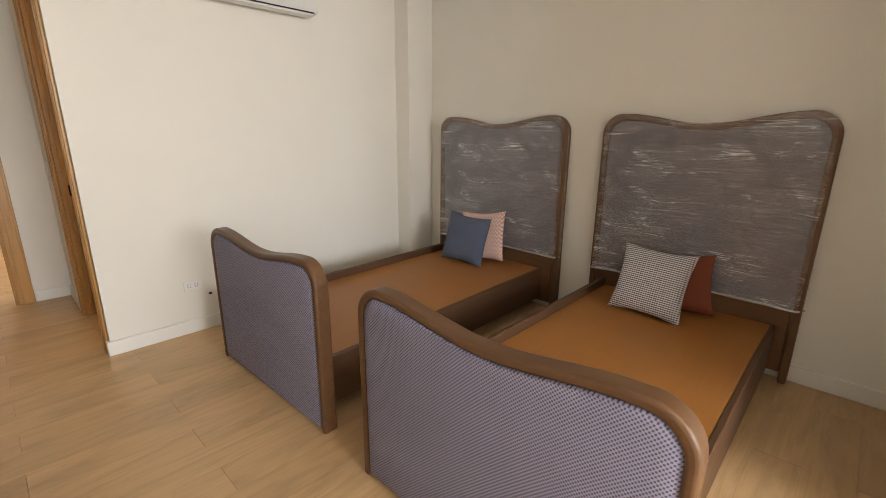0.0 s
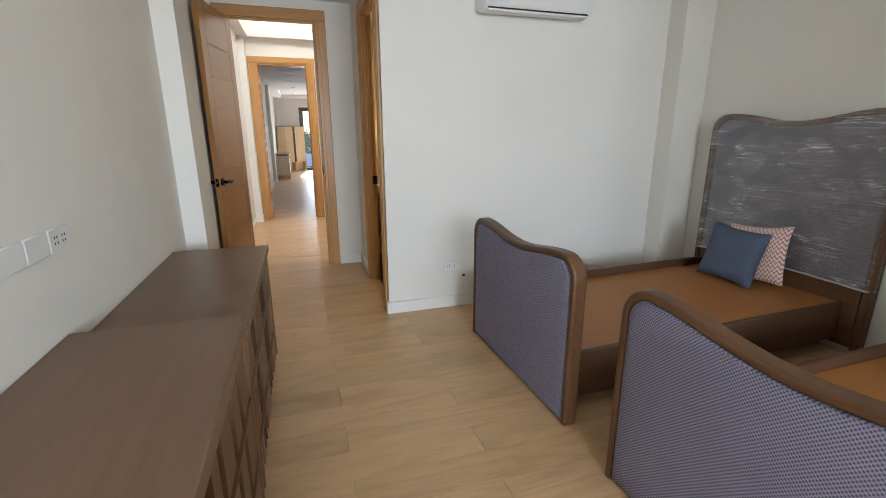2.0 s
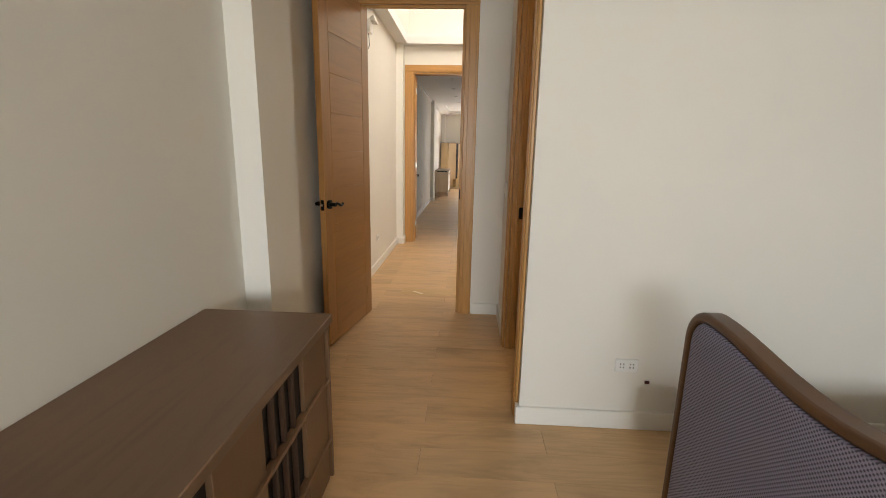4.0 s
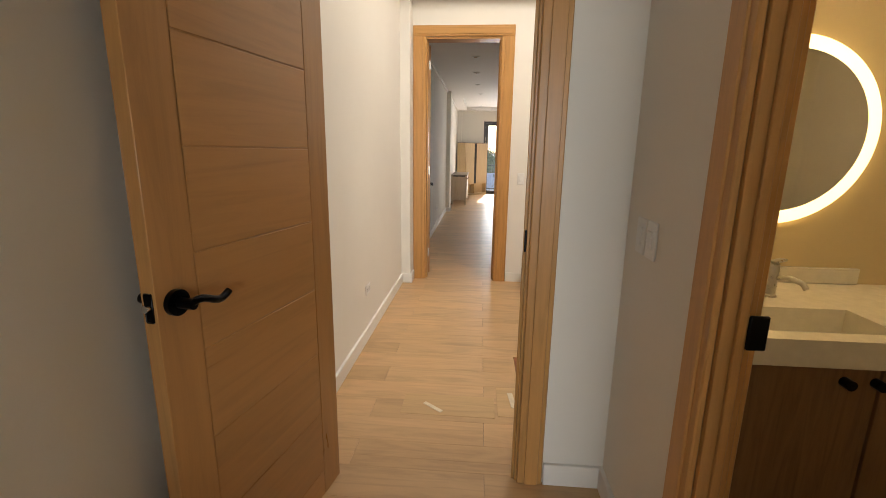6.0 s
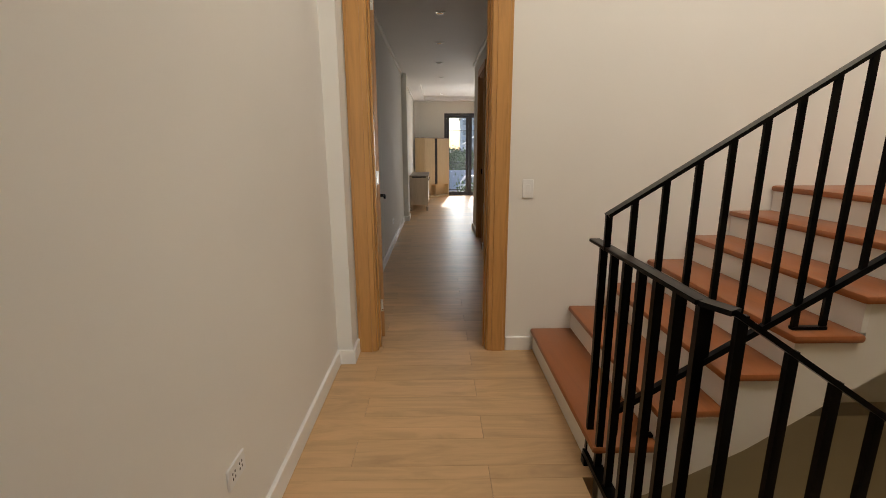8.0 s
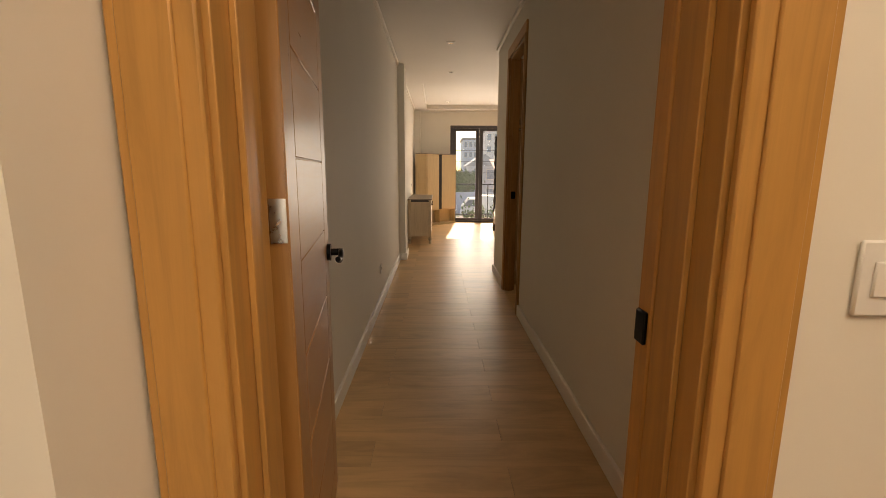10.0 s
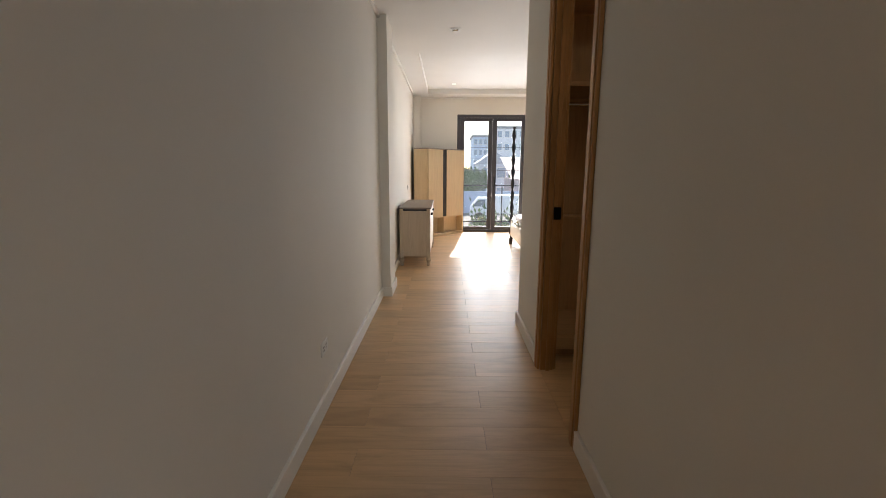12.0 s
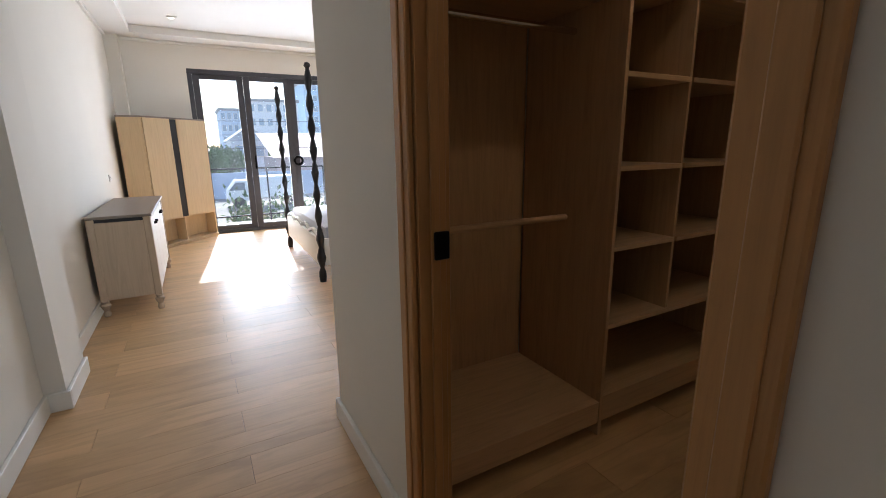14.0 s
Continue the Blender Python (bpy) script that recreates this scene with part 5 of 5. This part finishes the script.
POSTER = pose(0.85, 15.98, 0, 0, 0, -0.8)
pb = thing("poster_bed", POSTER, "four-poster bed with black turned posts and pale painted rails", "bed")
BL, BWD = 2.05, 1.755
for x in (0, BL):
    for y in (0, BWD):
        bed_post(pb, x, y, 1.99)
box_part("end_rail", (-0.018, 0.018, 0.03, BWD - 0.03, 0.16, 0.42), TRIM, pb, 0.006, "pale painted rail")
box_part("end_rail", (BL - 0.018, BL + 0.018, 0.03, BWD - 0.03, 0.16, 0.95), TRIM, pb, 0.006, "pale painted headboard")
for y in (0, BWD):
    box_part("side_rail", (0.03, BL - 0.03, y - 0.018, y + 0.018, 0.16, 0.42), TRIM, pb, 0.006, "pale painted rail")
box_part("slat_base", (0.02, BL - 0.02, 0.02, BWD - 0.02, 0.28, 0.31), ASH, pb)
bm = bmesh.new()
for k in range(40):
    u = k / 39
    z = 0.425 + 0.05 * abs(math.sin(u * math.pi * 4))
    bm_cyl(bm, 0.016, 0.03, pose(0, 0.06 + u * (BWD - 0.12), z, 0, 90), 10)
part("scroll_trim", bm, STEEL, pb, "silvery scalloped trim", True)
mt = bmesh.new()
bm_box(mt, 0.045, 2.0, 0.05, 1.70, 0.312, 0.53, 0.05)
mattress = solo("mattress", mt, weave("quilted_white", (0.74, 0.74, 0.76), (0.55, 0.57, 0.64), 0.05, (0, 1)), "white quilted mattress lying on the bed", "mattress", "", True)
mattress.matrix_world = POSTER

# ---- outside ----
GZ = -3.3
bm = bmesh.new()
bm_box(bm, -600, 600, 20.5, 1500, GZ - 0.2, GZ)
solo("ground", bm, plain("pale_ground", (0.26, 0.25, 0.23), 0.9, 0, 0.4, 0.25), "pale dusty ground outside", "ground", "structure")
structure("balcony_slab", [(-1.1, 4.2, 19.40, 20.50, -0.25, -0.03)], plain("balcony_concrete", (0.42, 0.41, 0.38), 0.8), "concrete balcony slab outside the sliding door", "balcony")
br = thing("balcony_railing", pose(-1.0, 20.42, -0.03), "thin dark balcony railing", "railing")
for z in (0.10, 0.93):
    box_part("rail", (0, 5.1, -0.015, 0.015, z, z + 0.025), BLACKMETAL, br)
for k in range(6):
    box_part("post", (k * 1.01, k * 1.01 + 0.025, -0.012, 0.012, 0.0, 0.93), BLACKMETAL, br)


def building(name, x0, x1, y0, y1, h, c, rows, cols, label, gable=0.0, roofc=(0.3, 0.3, 0.32), flat_over=0.3):
    th = thing(name, pose((x0 + x1) / 2, y0, GZ), label, "building")
    hw, dp = (x1 - x0) / 2, y1 - y0
    box_part("wall", (-hw, hw, 0, dp, 0, h), paint(name + "_render", c, 0.8), th)
    rm = plain(name + "_roof", roofc, 0.6, 0, 2.0, 0.15)
    bm = bmesh.new()
    if gable:
        bm_prism(bm, [(-hw - 0.5, h), (hw + 0.5, h), (0, h + gable)], "y", -0.5, dp)
    else:
        bm_box(bm, -hw - flat_over, hw + flat_over, -flat_over, dp, h, h + 0.5)
    part("roof", bm, rm, th)
    wm = plain(name + "_window", (0.34, 0.42, 0.52), 0.2)
    for r in range(rows):
        for k in range(cols):
            cx = -hw + (k + 0.5) * 2 * hw / cols
            cz = (r + 0.55) * h / rows
            w, hh = 2 * hw / cols * 0.28, h / rows * 0.24
            bm = bmesh.new()
            bm_box(bm, cx - w - 0.08, cx + w + 0.08, -0.10, 0.0, cz - hh - 0.08, cz + hh + 0.08)
            wf = part("window", bm, TRIM, th)
            bm = bmesh.new()
            bm_box(bm, cx - w, cx + w, -0.14, -0.101, cz - hh, cz + hh)
            part("pane", bm, wm, wf)
    return th


# building colours are lifted pale and bluish to paint in the distant haze
building("apartment_building", 10.2, 19.5, 106, 118, 13.0, (0.78, 0.79, 0.82), 5, 6, "white apartment block behind the houses")
building("office_building", 6.0, 10.6, 116, 128, 11.9, (0.58, 0.68, 0.80), 5, 4, "blue-grey office block far off")
building("tower_building", 24.5, 31.0, 122, 132, 19.0, (0.48, 0.64, 0.78), 8, 4, "tall bluish tower far off")
building("gabled_house", 4.2, 8.2, 71, 79, 5.3, (0.62, 0.68, 0.76), 2, 2, "grey-blue house with a gabled roof", 1.7, (0.42, 0.46, 0.52))
shed = thing("red_roofed_house", pose(12.0, 60, GZ), "low house with a rusty red corrugated roof", "building")
box_part("wall", (-4.6, 9.5, 0.4, 9, 0, 3.5), paint("shed_render", (0.50, 0.40, 0.40), 0.8), shed)
bm = bmesh.new()
nr = 80
va = []
for k in range(nr + 1):
    x = -5.0 + 15.0 * k / nr
    d = 0.05 * (k % 2)
    va.append((bm.verts.new((x, -0.4, 3.5 + d)), bm.verts.new((x * 0.97 - 0.6, 7.4, 6.1 + d))))
for p, q in zip(va, va[1:]):
    bm.faces.new((p[0], q[0], q[1], p[1]))
part("roof", bm, plain("rusty_roof", (0.62, 0.44, 0.40), 0.7, 0, 1.5, 0.2), shed, "rusty red corrugated sheet roof")
bw = thing("boundary_wall", pose(4, 57, GZ), "long blue-grey boundary wall", "wall")
box_part("wall", (-30, 30, 0, 0.25, 0, 2.3), paint("boundary_paint", (0.46, 0.54, 0.68), 0.8), bw)
tk = thing("white_truck", pose(5.2, 50.0, GZ), "white delivery truck parked beyond the hedge", "truck")
box_part("box_body", (-1.7, 2.4, -1.0, 1.0, 0.75, 2.35), paint("truck_white", (0.80, 0.81, 0.82), 0.4), tk, 0.06)
bm = bmesh.new()
bm_prism(bm, [(-3.3, 0.55), (-1.75, 0.55), (-1.75, 2.1), (-2.6, 2.1), (-3.2, 1.35)], "y", -0.9, 0.9, 0.05)
part("cab", bm, paint("truck_cab_white", (0.78, 0.79, 0.80), 0.35), tk, "", True)
bm = bmesh.new()
bm_prism(bm, [(-3.14, 1.36), (-2.0, 1.36), (-2.0, 1.95), (-2.62, 1.95)], "y", -0.92, 0.92)
part("cab_window", bm, plain("truck_glass", (0.16, 0.19, 0.23), 0.1), tk)
for x in (-2.5, 1.5):
    for y in (-0.85, 0.85):
        bm = bmesh.new()
        bm_cyl(bm, 0.42, 0.26, pose(x, y, 0.42, 90), 24)
        part("wheel", bm, BLACKPLASTIC, tk, "", True)


def foliage(name, centre, size, count, leaf, seed, label, category, trunk=0.0, kind=""):
    """Many small leaves scattered through a ragged crown, with limbs."""
    rnd = random.Random(seed)
    th = thing(name, pose(*centre), label, category)
    clumps = [Vector((rnd.uniform(-1, 1), rnd.uniform(-1, 1), rnd.uniform(-0.8, 1))) * 0.72 for _ in range(16)]
    vs, fs = [], []
    for _ in range(count):
        c = rnd.choice(clumps)
        p = c + Vector((rnd.gauss(0, 0.2), rnd.gauss(0, 0.2), rnd.gauss(0, 0.2)))
        p = Vector((p.x * size[0], p.y * size[1], trunk + size[2] * 0.9 + p.z * size[2]))
        if p.z < 0.02:
            p.z = rnd.uniform(0.02, 0.2)
        e = Euler((rnd.uniform(0, 6), rnd.uniform(0, 6), rnd.uniform(0, 6))).to_matrix()
        s = leaf * rnd.uniform(0.6, 1.4)
        b = len(vs)
        for a in ((-0.5, 0, 0), (0, -0.28, 0.1), (0.5, 0, 0), (0, 0.28, 0.1)):
            vs.append(p + e @ (Vector(a) * s))
        fs.append((b, b + 1, b + 2, b + 3))
    me = bpy.data.meshes.new("crown")
    me.from_pydata(vs, [], fs)
    m = bpy.data.materials.get("leaf_green")
    me.materials.append(m)
    ob = new("crown", me)
    ob.parent = th
    bm = bmesh.new()
    h = trunk + size[2] * 0.6
    bm_tube(bm, [(0, 0, 0), (0.05, 0, h * 0.5), (0, 0.05, h)], 0.04 + trunk * 0.04, 8)
    for c in clumps[:7]:
        bm_tube(bm, [(0, 0.02, h * 0.6), (c.x * size[0] * 0.8, c.y * size[1] * 0.8, trunk + size[2] * 0.9 + c.z * size[2] * 0.7)], 0.015 + trunk * 0.012, 6)
    part("trunk", bm, plain("bark", (0.12, 0.09, 0.06), 0.9), th, "", True)
    if kind:
        tagged(th, kind=kind)
    return th


lm = Mat("leaf_green", 0.6)
gi = lm.add("NewGeometry")
lm.color(lm.ramp(gi.outputs["Random Per Island"], [(0.0, (0.05, 0.10, 0.03)), (0.5, (0.09, 0.16, 0.05)), (1.0, (0.16, 0.24, 0.08))]))
for k in range(9):
    foliage("shrub", (-1.6 + k * 0.95, 23.2 + 0.5 * math.sin(k * 2.3), GZ), (0.75, 0.6, 1.70), 2600, 0.13, 40 + k, "leafy green shrub below the balcony", "shrub", 0.15)
for k, (x, y) in enumerate(((3.2, 63), (1.2, 60), (17.5, 72), (10.6, 86))):
    foliage("tree", (x, y, GZ), (1.7, 1.6, 1.75), 2600, 0.30, 90 + k, "broad green tree among the houses", "tree", 1.4)
CABLE = plain("cable_rubber", (0.06, 0.06, 0.065), 0.95)
ut = thing("utility_line", pose(0, 38, GZ), "overhead cables strung between concrete poles", "utility line")
for x in (-30, 30):
    bm = bmesh.new()
    bm_cyl(bm, 0.16, 8.0, pose(x, 0, 4.0), 14, 0.11)
    part("pole", bm, plain("pole_concrete", (0.35, 0.34, 0.32), 0.9), ut, "", True)
for k in range(3):
    bm = bmesh.new()
    bm_tube(bm, [(-30 + 6 * j, 0, 5.0 + k * 0.7 - 0.5 * (1 - ((j - 5) / 5) ** 2)) for j in range(11)], 0.012, 5)
    part("cable", bm, CABLE, ut, "", True)

# ---- floor planks ----
plank_floor("floor_bedroom", -0.92, 3.20, -3.20, 4.28, "light oak plank floor of the bedroom")
plank_floor("floor_entry", -0.92, 0.43, 4.28, 5.955, "light oak plank floor inside the bedroom door")
plank_floor("floor_hall", -0.92, 0.149, 5.955, 7.036, "light oak plank floor of the hall")
plank_floor("floor_hall_edge", -0.92, 0.33, 7.036, 7.655, "light oak plank floor beside the guard rail")
plank_floor("floor_hall_stair", -0.92, 0.377, 7.655, 8.88, "light oak plank floor beside the staircase")
structure("floor_hall_nose", [(0.150, 0.43, 5.955, 6.27, -0.17, 0.0)], OAK, "light oak floor strip beside the stairs", "floor")
plank_floor("floor_corridor", -0.905, 0.36, 8.88, 13.73, "oak plank floor of the corridor")
plank_floor("floor_closet", 0.36, 2.40, 11.40, 13.60, "oak plank floor of the closet")
plank_floor("floor_room", -0.905, 4.0, 13.73, 19.40, "oak plank floor of the far room")
